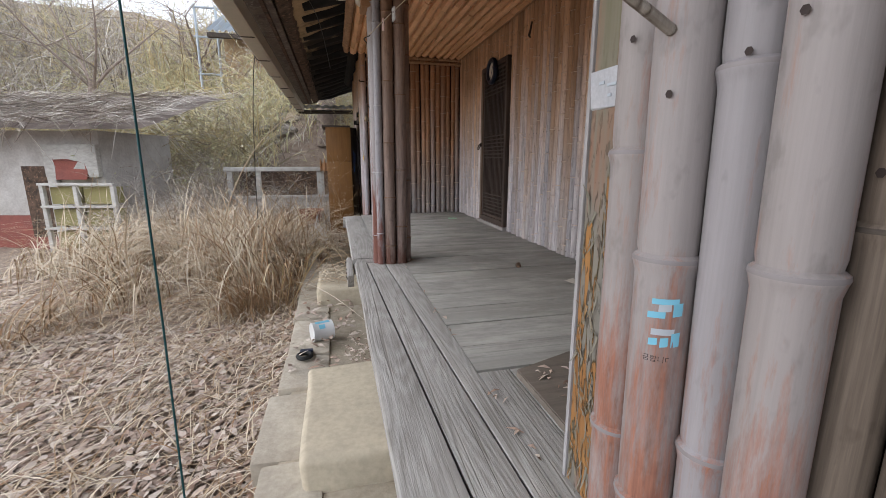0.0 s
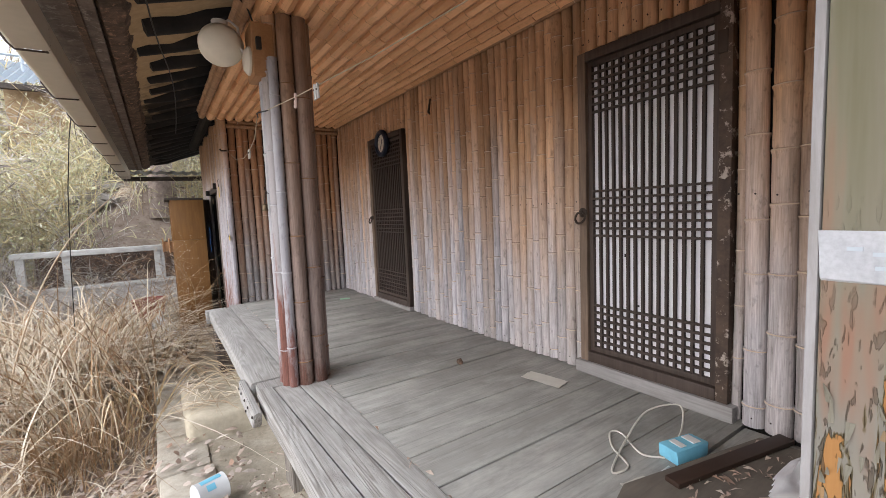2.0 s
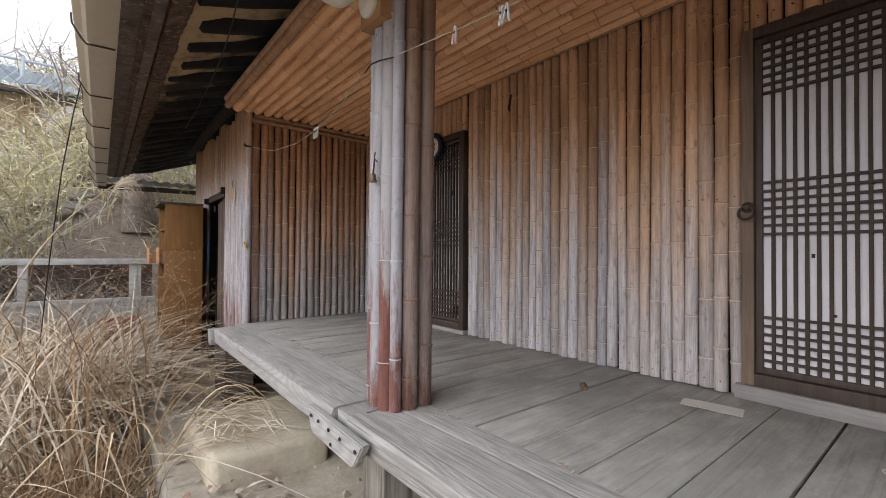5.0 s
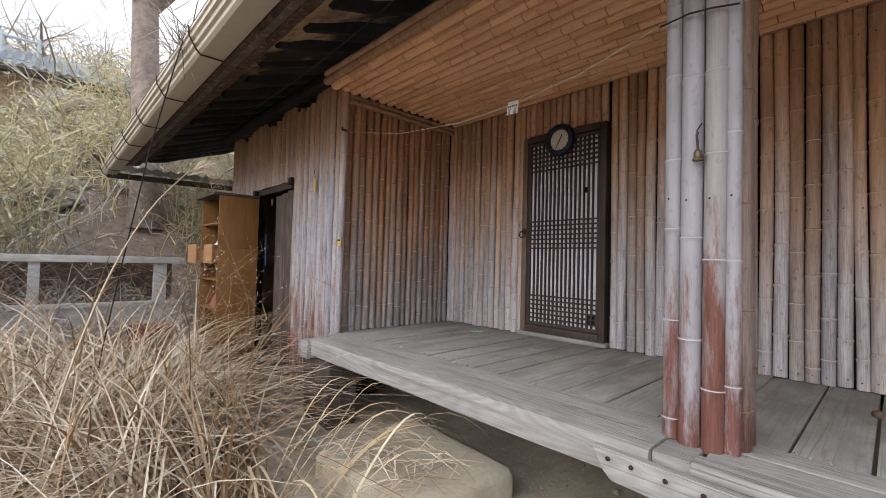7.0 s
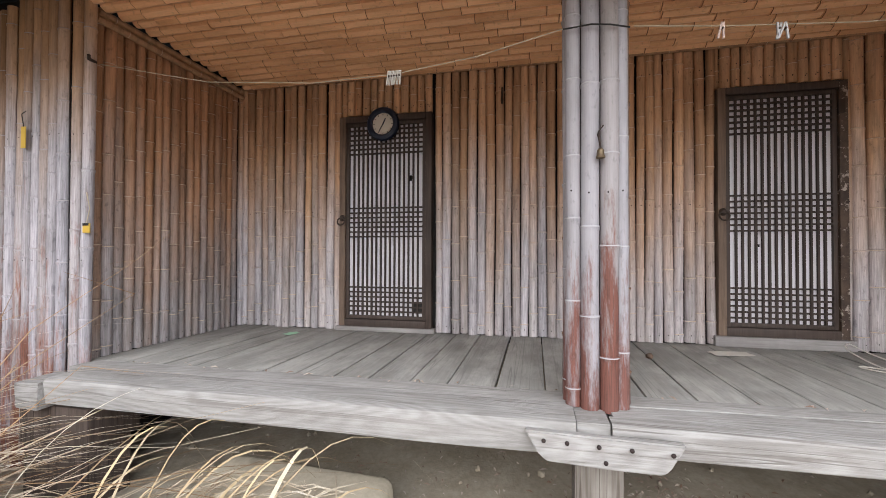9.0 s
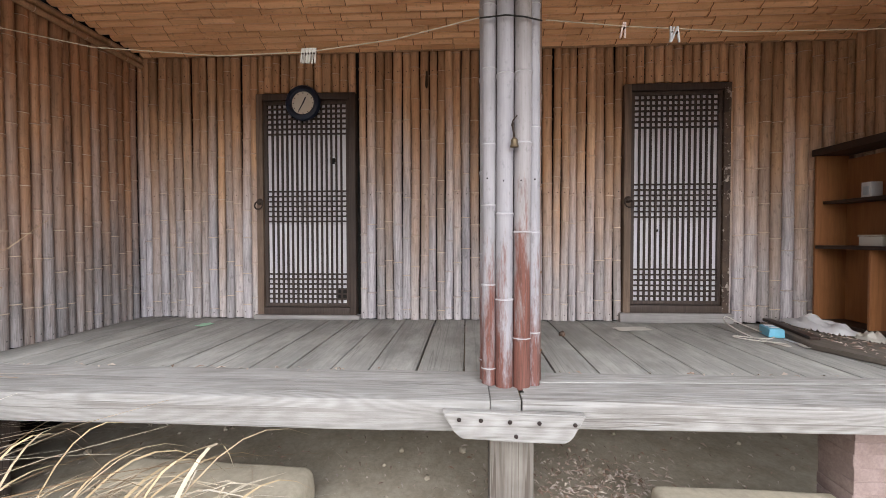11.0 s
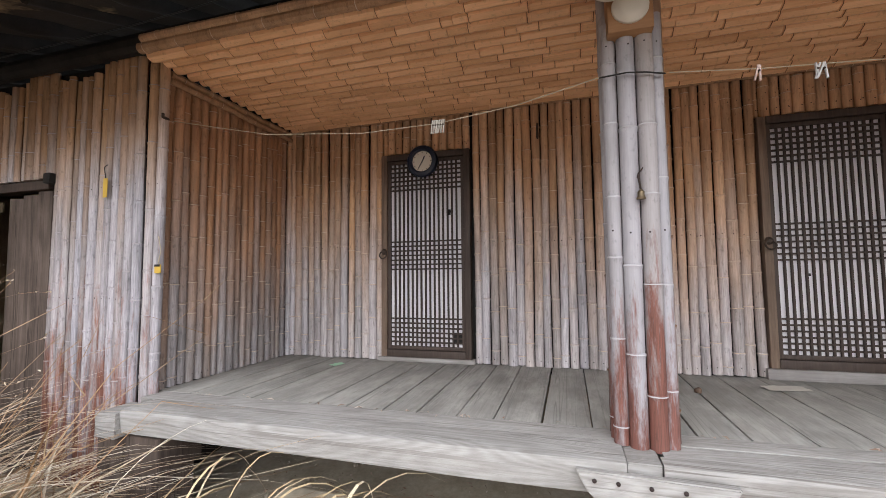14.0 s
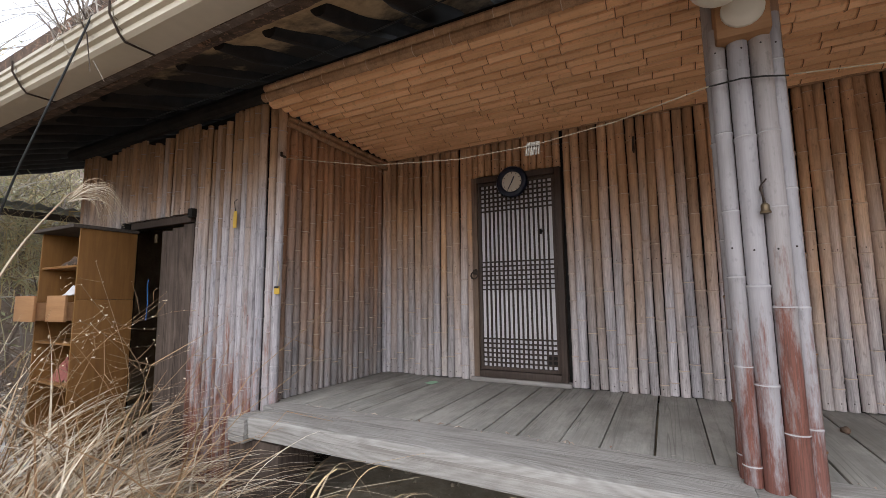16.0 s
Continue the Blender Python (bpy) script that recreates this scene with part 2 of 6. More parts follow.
M_YELLOW = plain("yellow_tag", (0.55, 0.36, 0.06), 0.5)
M_SHELF = weathered("brown_shelf_board", (0.36, 0.155, 0.06), (0.21, 0.088, 0.035), "z", 30.0, 0.08, 0.45, 0.1, stains=0.2)
M_SHELFDARK = plain("shelf_edge", (0.035, 0.02, 0.014), 0.5)
M_CUPB = weathered("tan_cupboard_board", (0.25, 0.125, 0.04), (0.17, 0.08, 0.026), "z", 25.0, 0.08, 0.38, 0.1, stains=0.2)
M_DRAWER = weathered("drawer_front", (0.40, 0.22, 0.105), (0.29, 0.15, 0.07), "y", 25.0, 0.08, 0.5, 0.1, stains=0.1)
M_PLANKDOOR = weathered("plank_door", (0.15, 0.115, 0.095), (0.04, 0.028, 0.023), "z", 45.0, 0.04, 0.9, 0.8, ring=6.0)
M_BLUE = plain("blue_plastic", (0.02, 0.13, 0.42), 0.35)
M_LIGHTBLUE = plain("light_blue_card", (0.17, 0.44, 0.58), 0.45, 0, 0.3)
M_CLOTH = plain("white_cloth", (0.60, 0.59, 0.60), 0.9)
M_DRAB = plain("paper_scrap", (0.50, 0.47, 0.42), 0.9)
M_GREENBIT = plain("green_scrap", (0.36, 0.60, 0.42), 0.7)
M_BRICK = mottled("red_brick", (0.36, 0.272, 0.25), (0.27, 0.2, 0.18), 9.0, 0.9, 0.4, 0.006)
M_PLASTER = mottled("white_plaster", (0.58, 0.56, 0.53), (0.45, 0.42, 0.39), 3.0, 0.9, 0.3, 0.006)
M_REDPAINT = mottled("faded_red_paint", (0.33, 0.11, 0.085), (0.25, 0.09, 0.075), 4.0, 0.8, 0.2, 0.004)
M_WHITEPAINT = weathered("flaking_white_paint", (0.60, 0.59, 0.56), (0.36, 0.34, 0.31), "x", 20.0, 0.3, 0.8, 0.3, stains=0.2)
M_STRIP = weathered("flaking_strip", (0.40, 0.39, 0.40), (0.24, 0.22, 0.21), "z", 30.0, 0.15, 0.8, 0.4, stains=0.3)
M_PATCH = mottled("whitewash_patch", (0.50, 0.51, 0.54), (0.42, 0.43, 0.46), 12.0, 0.8, 0.3, 0.003)
M_CRATE = plain("olive_crate", (0.30, 0.27, 0.12), 0.7)
M_OLDROOF = mottled("old_thatch", (0.30, 0.245, 0.21), (0.20, 0.16, 0.14), 6.0, 0.95, 0.9, 0.03)
M_TIN = plain("roof_sheet", (0.42, 0.47, 0.52), 0.5, 0.3)
M_ROCK = mottled("terrace_rock", (0.42, 0.385, 0.34), (0.26, 0.235, 0.205), 2.5, 0.95, 0.8, 0.03)
M_BARK = mottled("tree_bark", (0.36, 0.29, 0.245), (0.2, 0.155, 0.13), 9.0, 0.95, 0.9, 0.02)
M_TWIG = strands("grey_twig", (0.11, 0.085, 0.07), (0.50, 0.45, 0.40), (0.72, 0.67, 0.60), (0.24, 0.18, 0.15), (0.42, 0.38, 0.30))
M_OCHRE = strands("ochre_twig", (0.30, 0.22, 0.12), (0.70, 0.56, 0.29), (0.58, 0.52, 0.33), (0.42, 0.42, 0.24), (0.76, 0.66, 0.42))
M_LEAFBUD = strands("budding_leaf", (0.44, 0.47, 0.25), (0.58, 0.58, 0.36), (0.52, 0.48, 0.32), (0.62, 0.60, 0.46))
M_STRAW = strands("dry_straw", (0.52, 0.41, 0.27), (0.76, 0.66, 0.51), (0.42, 0.30, 0.19), (0.64, 0.53, 0.39), (0.80, 0.73, 0.61))
M_RUSSET = strands("russet_straw", (0.30, 0.17, 0.085), (0.40, 0.25, 0.13), (0.26, 0.17, 0.1), (0.44, 0.31, 0.18))
M_GOLD = strands("golden_straw", (0.60, 0.45, 0.26), (0.72, 0.58, 0.38), (0.48, 0.34, 0.19), (0.76, 0.66, 0.48))
M_LITTER = strands("leaf_litter", (0.20, 0.13, 0.095), (0.40, 0.31, 0.25), (0.56, 0.47, 0.40), (0.29, 0.18, 0.125), (0.47, 0.38, 0.33), (0.62, 0.54, 0.46))


def pillar_board():
    """Olive and grey paint that peels in long vertical flakes off orange wood."""
    k = Nodes("peeling_board", 0.75)
    streak = k.noise(k.pos((1, 1, 0.06), False), 22.0, 4.0, 0.6)
    z = k.height()[2]
    green = k.mix(k.math("MULTIPLY", k.math("SUBTRACT", z, 1.35), 2.2, clamp=True), (0.18, 0.17, 0.148), (0.14, 0.132, 0.074))
    base = k.mix(k.ramp(streak, (0.35, 0.0), (0.62, 0.5)), green, (0.24, 0.215, 0.175))
    pink = k.noise(k.pos((1, 1, 0.12), False), 13.0, 3.0)
    base = k.mix(k.ramp(pink, (0.56, 0.0), (0.66, 0.75)), base, (0.25, 0.125, 0.08))
    big = k.noise(k.pos((1, 1, 0.15), False), 34.0, 4.0, 0.55, 1.0)
    low = k.math("MULTIPLY", k.math("SUBTRACT", 1.22, z), 0.34)
    low = k.math("MINIMUM", low, 0.12)
    f = k.math("ADD", k.math("SUBTRACT", big, 0.53), low)
    peel = k.ramp(f, (0.03, 0.0), (0.045, 1.0))
    rim = k.ramp(f, (0.0, 0.0), (0.02, 1.0), (0.04, 1.0), (0.06, 0.0))
    fleck = k.ramp(k.noise(k.pos((1, 1, 0.2), False), 105.0, 2.0, 0.5, 0.5), (0.585, 0.0), (0.63, 1.0))
    fleck = k.math("MULTIPLY", fleck, k.math("MULTIPLY", k.math("SUBTRACT", 1.75, z), 2.5, clamp=True))
    wood = k.mix(k.noise(k.pos((1, 1, 0.06), False), 60.0, 4.0), (0.2, 0.085, 0.033), (0.40, 0.21, 0.07))
    wood = k.mix(k.ramp(streak, (0.5, 0.0), (0.7, 0.6)), wood, (0.16, 0.07, 0.04))
    col = k.mix(peel, base, wood)
    col = k.mix(k.math("MULTIPLY", rim, 0.8), col, (0.10, 0.075, 0.03))
    col = k.mix(k.math("MULTIPLY", fleck, 0.75), col, (0.06, 0.045, 0.03))
    relief = k.math("SUBTRACT", k.math("SUBTRACT", 1.0, peel), k.math("MULTIPLY", fleck, 0.5))
    return k.done(col, relief, 0.9, 0.008)


M_PEEL = pillar_board()

# ---------------------------------------------------------------- builders
rng = random.Random(4)
OFFSET = {}


def thing(name, x, y, z, label, category, group="", kind=""):
    """An empty at a thing's base; its parts hang under it."""
    e = new(name)
    e.empty_display_size = 0.1
    e.location = (x, y, z)
    OFFSET[e] = Vector((x, y, z))
    return tagged(e, label, category, group, kind)


def finish(bm, name, mats, smooth=True):
    me = bpy.data.meshes.new(name)
    bm.normal_update()
    bm.to_mesh(me)
    bm.free()
    for m in mats if isinstance(mats, (list, tuple)) else [mats]:
        me.materials.append(m)
    if smooth:
        for p in me.polygons:
            p.use_smooth = True
        me.set_sharp_from_angle(angle=radians(35))
    return me


def part(name, bm, mats, parent=None, label="", smooth=True):
    """Links a bmesh, given in world coordinates, as one mesh object under a thing or a part."""
    ob = new(name, finish(bm, name, mats, smooth))
    OFFSET[ob] = OFFSET.get(parent, Vector())
    if parent is not None:
        ob.parent = parent
        ob.matrix_parent_inverse = Matrix.Translation(-OFFSET[parent])
        OFFSET[ob] = Vector()
    return tagged(ob, label) if label else ob


def place(name, me, m, parent=None):
    """An object on shared mesh data, at a pose in the world, under its thing."""
    ob = new(name, me)
    if parent is not None:
        ob.parent = parent
        ob.matrix_parent_inverse = Matrix.Translation(-OFFSET.get(parent, Vector()))
    ob.matrix_basis = m
    OFFSET[ob] = Vector()
    return ob


def box(x0, x1, y0, y1, z0, z1, bevel=0.0, bm=None, wob=0.0):
    bm = bm or bmesh.new()
    r = bmesh.ops.create_cube(bm, size=1)
    for v in r["verts"]:
        v.co = Vector((x0 + (v.co.x + 0.5) * (x1 - x0), y0 + (v.co.y + 0.5) * (y1 - y0), z0 + (v.co.z + 0.5) * (z1 - z0)))
        if wob:
            v.co += Vector((rng.uniform(-wob, wob), rng.uniform(-wob, wob), rng.uniform(-wob, wob)))
    if bevel:
        es = list({e for v in r["verts"] for e in v.link_edges})
        bmesh.ops.bevel(bm, geom=es, offset=bevel, segments=2, affect="EDGES", profile=0.6)
    return bm


def tube(bm, pts, radii, seg=6, cap=True):
    """A tapered tube along a polyline."""
    pts = [Vector(p) for p in pts]
    if isinstance(radii, (int, float)):
        radii = [radii] * len(pts)
    rings, up = [], None
    for i, p in enumerate(pts):
        d = (pts[min(i + 1, len(pts) - 1)] - pts[max(i - 1, 0)]).normalized()
        a = Vector((0, 0, 1)) if abs(d.z) < 0.9 else Vector((1, 0, 0))
        u = d.cross(a).normalized() if up is None else (up - d * up.dot(d)).normalized()
        up = u
        w = d.cross(u)
        rings.append([bm.verts.new(p + (u * math.cos(2 * math.pi * j / seg) + w * math.sin(2 * math.pi * j / seg)) * radii[i]) for j in range(seg)])
    for a, b in zip(rings, rings[1:]):
        for j in range(seg):
            bm.faces.new((a[j], a[(j + 1) % seg], b[(j + 1) % seg], b[j]))
    if cap:
        bm.faces.new(rings[0][::-1]), bm.faces.new(rings[-1])
    return bm


def lathe(bm, profile, m=Matrix(), seg=24):
    """Turns a profile of (radius, height) round z, then poses it."""
    rings = []
    for r, h in profile:
        rings.append([bm.verts.new(m @ Vector((r * math.cos(2 * math.pi * j / seg), r * math.sin(2 * math.pi * j / seg), h))) for j in range(seg)])
    for a, b in zip(rings, rings[1:]):
        for j in range(seg):
            bm.faces.new((a[j], a[(j + 1) % seg], b[(j + 1) % seg], b[j]))
    bm.faces.new(rings[0][::-1]), bm.faces.new(rings[-1])
    return bm


def smooth(pts, n=6):
    """A rounded path through the points."""
    p = [Vector(q) for q in pts]
    p = [2 * p[0] - p[1], *p, 2 * p[-1] - p[-2]]
    out = []
    for a, b_, c_, d in zip(p, p[1:], p[2:], p[3:]):
        for i in range(n):
            t = i / n
            out.append(0.5 * (2 * b_ + (c_ - a) * t + (2 * a - 5 * b_ + 4 * c_ - d) * t * t + (3 * b_ - a - 3 * c_ + d) * t ** 3))
    return out + [p[-2]]


def culm(length, r, nails=(), gap=0.3, seg=12, bow=0.006, bm=None, first=None, joints=None, flat=1.0):
    """A bamboo culm standing on the origin, with raised joints and nail heads on the side that faces -x."""
    bm = bm or bmesh.new()
    zs, h = [(0.0, 1.0, 0)], first if first is not None else rng.uniform(0.06, gap)
    todo = list(joints) if joints else []
    if joints:
        h = todo.pop(0)
    while h < length - 0.03:
        zs += [(h - 0.02, 0.985, 0), (h - 0.008, 1.06, 0), (h - 0.003, 1.11, 1), (h + 0.002, 1.08, 1), (h + 0.006, 0.93, 0), (h + 0.016, 0.975, 0)]
        h = (todo.pop(0) if todo else length) if joints else h + gap * rng.uniform(0.75, 1.25)
    zs.append((length, 0.99, 0))
    ph, az = rng.uniform(0, 6), rng.uniform(0, 6.28)
    rings = []
    for h, f, _ in zs:
        o = bow * math.sin(2.2 * h + ph)
        rings.append([bm.verts.new((r * f * flat * math.cos(2 * math.pi * j / seg) + o * math.cos(az) * 0.3, r * f * math.sin(2 * math.pi * j / seg) + o * math.sin(az), h)) for j in range(seg)])
    for i, (a, b) in enumerate(zip(rings, rings[1:])):
        for j in range(seg):
            q = bm.faces.new((a[j], a[(j + 1) % seg], b[(j + 1) % seg], b[j]))
            q.material_index = 1 if zs[i][2] == 1 and zs[i + 1][2] == 1 else 0
    bm.faces.new(rings[0][::-1]), bm.faces.new(rings[-1])
    for h in nails:
        c = Vector((-r * 1.0 - 0.0015, rng.uniform(-0.3, 0.3) * r, h + rng.uniform(-0.008, 0.008)))
        c.x = -math.sqrt(max(r * r - c.y * c.y, 1e-6)) * flat - 0.0015
        q = bm.faces.new([bm.verts.new(c + Vector((0, 0.0042 * math.cos(a * math.pi / 3), 0.0046 * math.sin(a * math.pi / 3)))) for a in range(6)])
        q.material_index = 2
    return bm


def culm_row(parent, start, step_dir, length, face_turn, z0, height, mats, d=(0.08, 0.108), nails=(1.73, 2.76), skip=(), gap=0.3, tops=None, name="bamboo_pole", snug=(0.93, 1.02), flat=0.92, loose=0.0):
    """A row of standing culms along a wall; skip holds (from, to, bottom) stretches where they begin higher."""
    s, out = 0.0, []
    while s < length - 0.03:
        w = min(rng.uniform(*d), length - s)
        c = s + w / 2
        p = Vector(start) + Vector(step_dir) * c
        zb, zt = z0 + rng.uniform(0.0, 0.012), z0 + height
        for a, b, bottom in skip:
            if a < c < b:
                zb = bottom
        if tops:
            zt = tops(c)
        hs = [n - zb for n in (*nails, zb + 0.05) if zb + 0.03 < n < zt]
        k = rng.uniform(0.7, 0.84) if rng.random() < loose else rng.uniform(*snug)
        me = finish(culm(zt - zb, w / 2 * k, hs, gap, flat=flat), name, mats)
        out.append(place(name, me, pose(p.x, p.y, zb, rng.uniform(-0.25, 0.25), rng.uniform(-0.15, 0.15), face_turn), parent))
        s += w
    return out


def ribbon_mesh(name, lines, mat):
    """Many thin blades or twigs: each line is (points, widths, sideways vector)."""
    vs, fs = [], []
    for pts, ws, side in lines:
        b = len(vs)
        for p, w in zip(pts, ws):
            vs.append(p - side * w), vs.append(p + side * w)
        for i in range(len(pts) - 1):
            q = b + 2 * i
            fs.append((q, q + 1, q + 3, q + 2))
    me = bpy.data.meshes.new(name)
    me.from_pydata(vs, [], fs)
    me.materials.append(mat)
    return new(name, me)


def twig_mesh(name, lines, mat):
    """Many thin three-sided twigs: each line is (points, radii)."""
    vs, fs = [], []
    for pts, rs in lines:
        b = len(vs)
        for p, r in zip(pts, rs):
            for a in (0.0, 2.094, 4.189):
                vs.append(p + Vector((r * math.cos(a), r * math.sin(a), r * 0.4 * math.sin(a + 1))))
        for i in range(len(pts) - 1):
            q = b + 3 * i
            for j in range(3):
                fs.append((q + j, q + (j + 1) % 3, q + 3 + (j + 1) % 3, q + 3 + j))
    me = bpy.data.meshes.new(name)
    me.from_pydata(vs, [], fs)
    me.materials.append(mat)
    return new(name, me)

# ---------------------------------------------------------------- measures of the house
DECK, CEIL, WALL, END = 0.66, 2.95, 1.92, 6.52
EDGE = 0.10
TERRACE, YARD = -0.05, -0.2


def ground_z(x, y):
    """The yard: level by the house, banked up behind it and towards the far thicket."""
    h = YARD
    k = min(max((x + 5.0) / 4.0, 0), 1)
    k = k * k * (3 - 2 * k)
    t = min(max((y - 9.5) / (13.0 - 5.0 * k), 0), 1)
    h += (3.7 + 1.5 * k) * t * t * (3 - 2 * t)
    t = min(max((-x - 7.0) / 25.0, 0), 1)
    h += 5.0 * t * t * (3 - 2 * t)
    t = min(max((y - 24) / 60.0, 0), 1)
    h += 16.0 * t
    near = math.exp(-((x + 1) ** 2 + (y - 3) ** 2) / 60)
    h += 0.045 * noise.noise(Vector((x * 0.9, y * 0.9, 0.3))) + (1 - near) * 0.35 * noise.noise(Vector((x * 0.3, y * 0.3, 5)))
    return h


def build_ground():
    xs = sorted({*[-12 + 0.5 * i for i in range(40)], -400, -250, -120, -60, -40, -30, -24, -20, -16, -14, 10, 14, 20, 30, 50, 90, 200, 400})
    ys = sorted({*[-6 + 0.5 * i for i in range(64)], -400, -200, -100, -50, -25, -14, -9, 28, 32, 38, 46, 60, 84, 120, 200, 400})
    bm = bmesh.new()
    g = [[bm.verts.new((x, y, ground_z(x, y))) for y in ys] for x in xs]
    for i in range(len(xs) - 1):
        for j in range(len(ys) - 1):
            bm.faces.new((g[i][j], g[i + 1][j], g[i + 1][j + 1], g[i][j + 1]))
    return tagged(part("ground", bm, M_SOIL), "brown leaf-littered yard rising to a thicket bank", "ground", kind="structure")


build_ground()


def build_terrace():
    bm = bmesh.new()
    n, m = 14, 56
    g = [[bm.verts.new((-0.36 + 2.3 * i / n, -1.2 + 8.9 * j / m, TERRACE + 0.015 * noise.noise(Vector((i * 0.9, j * 0.7, 2))) + 0.22 * max(0, i / n - 0.35) ** 1.3)) for j in range(m + 1)] for i in range(n + 1)]
    for i in range(n):
        for j in range(m):
            bm.faces.new((g[i][j], g[i + 1][j], g[i + 1][j + 1], g[i][j + 1]))
    return tagged(part("terrace", bm, M_MUD), "bare clay terrace under the veranda deck", "terrace", kind="structure")


build_terrace()
kerb = thing("kerb", -0.45, 2.5, YARD, "weathered pale kerb stones edging the terrace", "kerb", kind="structure")
y = -0.6
while y < 7.2:
    w = rng.uniform(0.5, 0.8)
    bm = box(-0.47 + rng.uniform(-0.03, 0.02), -0.12, y, y + w - 0.015, YARD - 0.08, TERRACE + 0.022 + rng.uniform(-0.012, 0.012), 0.025, wob=0.012)
    part("kerb_stone", bm, M_KERB, kerb)
    y += w

# back wall with its two door openings, the end walls and the store's front
DOORS = ((4.60, 5.46, 0.70, 2.59, 15), (1.53, 2.37, 0.74, 2.61, 14))
# walls behind bamboo are coloured black to paint in the shade between culms
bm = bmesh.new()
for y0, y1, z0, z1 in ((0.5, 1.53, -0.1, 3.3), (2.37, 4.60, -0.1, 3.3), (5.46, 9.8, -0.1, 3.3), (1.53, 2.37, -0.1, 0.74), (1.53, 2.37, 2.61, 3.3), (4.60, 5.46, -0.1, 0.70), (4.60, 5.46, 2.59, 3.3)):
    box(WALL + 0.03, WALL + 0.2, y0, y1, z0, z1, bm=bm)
wall_back = tagged(part("wall_back", bm, M_SOOT_SHADE), "clay back wall of the veranda clad in bamboo", "wall", kind="structure")
wall_end = tagged(part("wall_end", box(0.52, WALL, END + 0.1, END + 0.22, -0.1, 3.2), M_SOOT_SHADE), "end wall of the veranda clad in round bamboo poles", "wall", kind="structure")
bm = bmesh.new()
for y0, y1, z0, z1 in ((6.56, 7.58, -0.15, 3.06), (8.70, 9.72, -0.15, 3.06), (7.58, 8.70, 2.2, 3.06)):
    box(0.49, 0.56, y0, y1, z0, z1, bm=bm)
wall_store = tagged(part("wall_store", bm, M_SOOT_SHADE), "store-room front clad in bleached bamboo with red stains", "wall", kind="structure")
wall_right = tagged(part("wall_right", box(0.70, WALL, 0.42, 0.55, -0.1, 3.2), M_SOOT_SHADE), "right end wall of the veranda clad in bamboo", "wall", kind="structure")
wall_front = tagged(part("wall_front", box(0.51, 0.68, -2.5, 0.49, -0.1, 3.0), M_SOOT_SHADE), "front wall of the next room clad in thick bamboo", "wall", kind="structure")
bm = bmesh.new()
box(2.12, 5.0, 9.62, 9.72, -0.2, 3.3, bm=bm), box(4.9, 5.0, -2.5, 9.72, -0.2, 3.3, bm=bm), box(0.68, 5.0, -2.6, -2.5, -0.2, 3.3, bm=bm), box(0.56, 2.12, 9.62, 9.72, -0.2, 3.06, bm=bm)
tagged(part("wall_outer", bm, M_CLAY), "plain clay outer walls of the old house", "wall", kind="structure")

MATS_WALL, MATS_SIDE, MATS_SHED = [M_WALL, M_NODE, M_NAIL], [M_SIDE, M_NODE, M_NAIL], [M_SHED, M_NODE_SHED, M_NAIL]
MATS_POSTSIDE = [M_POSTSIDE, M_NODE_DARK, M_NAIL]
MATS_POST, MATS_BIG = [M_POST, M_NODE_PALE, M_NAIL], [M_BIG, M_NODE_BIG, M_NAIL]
culm_row(wall_back, (WALL, 0.60, 0), (0, 1, 0), 0.93, 0, DECK, 2.29, MATS_WALL, d=(0.088, 0.108))
culm_row(wall_back, (WALL, 1.53, 0), (0, 1, 0), 0.84, 0, 2.615, 0.335, MATS_WALL, d=(0.064, 0.084), nails=(2.68, 2.80))
culm_row(wall_back, (WALL, 2.37, 0), (0, 1, 0), 2.23, 0, DECK, 2.29, MATS_WALL, d=(0.064, 0.084))
culm_row(wall_back, (WALL, 4.60, 0), (0, 1, 0), 0.86, 0, 2.595, 0.355, MATS_WALL, d=(0.064, 0.084), nails=(2.66, 2.80))
culm_row(wall_back, (WALL, 5.46, 0), (0, 1, 0), 1.06, 0, DECK, 2.29, MATS_WALL, d=(0.064, 0.084))
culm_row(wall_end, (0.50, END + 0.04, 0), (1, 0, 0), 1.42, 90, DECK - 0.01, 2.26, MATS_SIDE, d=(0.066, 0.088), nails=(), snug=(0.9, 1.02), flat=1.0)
place("bamboo_pole", finish(culm(2.29, 0.036, (), 0.3), "bamboo_pole", MATS_WALL), pose(WALL + 0.005, END + 0.0, DECK), wall_back)
culm_row(wall_right, (0.70, 0.60, 0), (1, 0, 0), 1.22, -90, DECK, 2.29, MATS_WALL, d=(0.075, 0.1), nails=(1.73,))
def store_top(c):
    return 3.02 + 0.05 * math.sin(c * 7) + rng.uniform(-0.03, 0.03)


culm_row(wall_store, (0.45, 6.46, 0), (0, 1, 0), 0.165, 0, -0.1, 3.1, MATS_SHED, d=(0.075, 0.09), nails=(1.3, 2.1), tops=store_top, gap=0.4)
culm_row(wall_store, (0.45, 6.65, 0), (0, 1, 0), 3.06, 0, -0.1, 3.1, MATS_SHED, d=(0.062, 0.092), nails=(1.3, 2.1), skip=((0.93, 2.05, 2.22),), tops=store_top, gap=0.4, loose=0.42, flat=0.75)
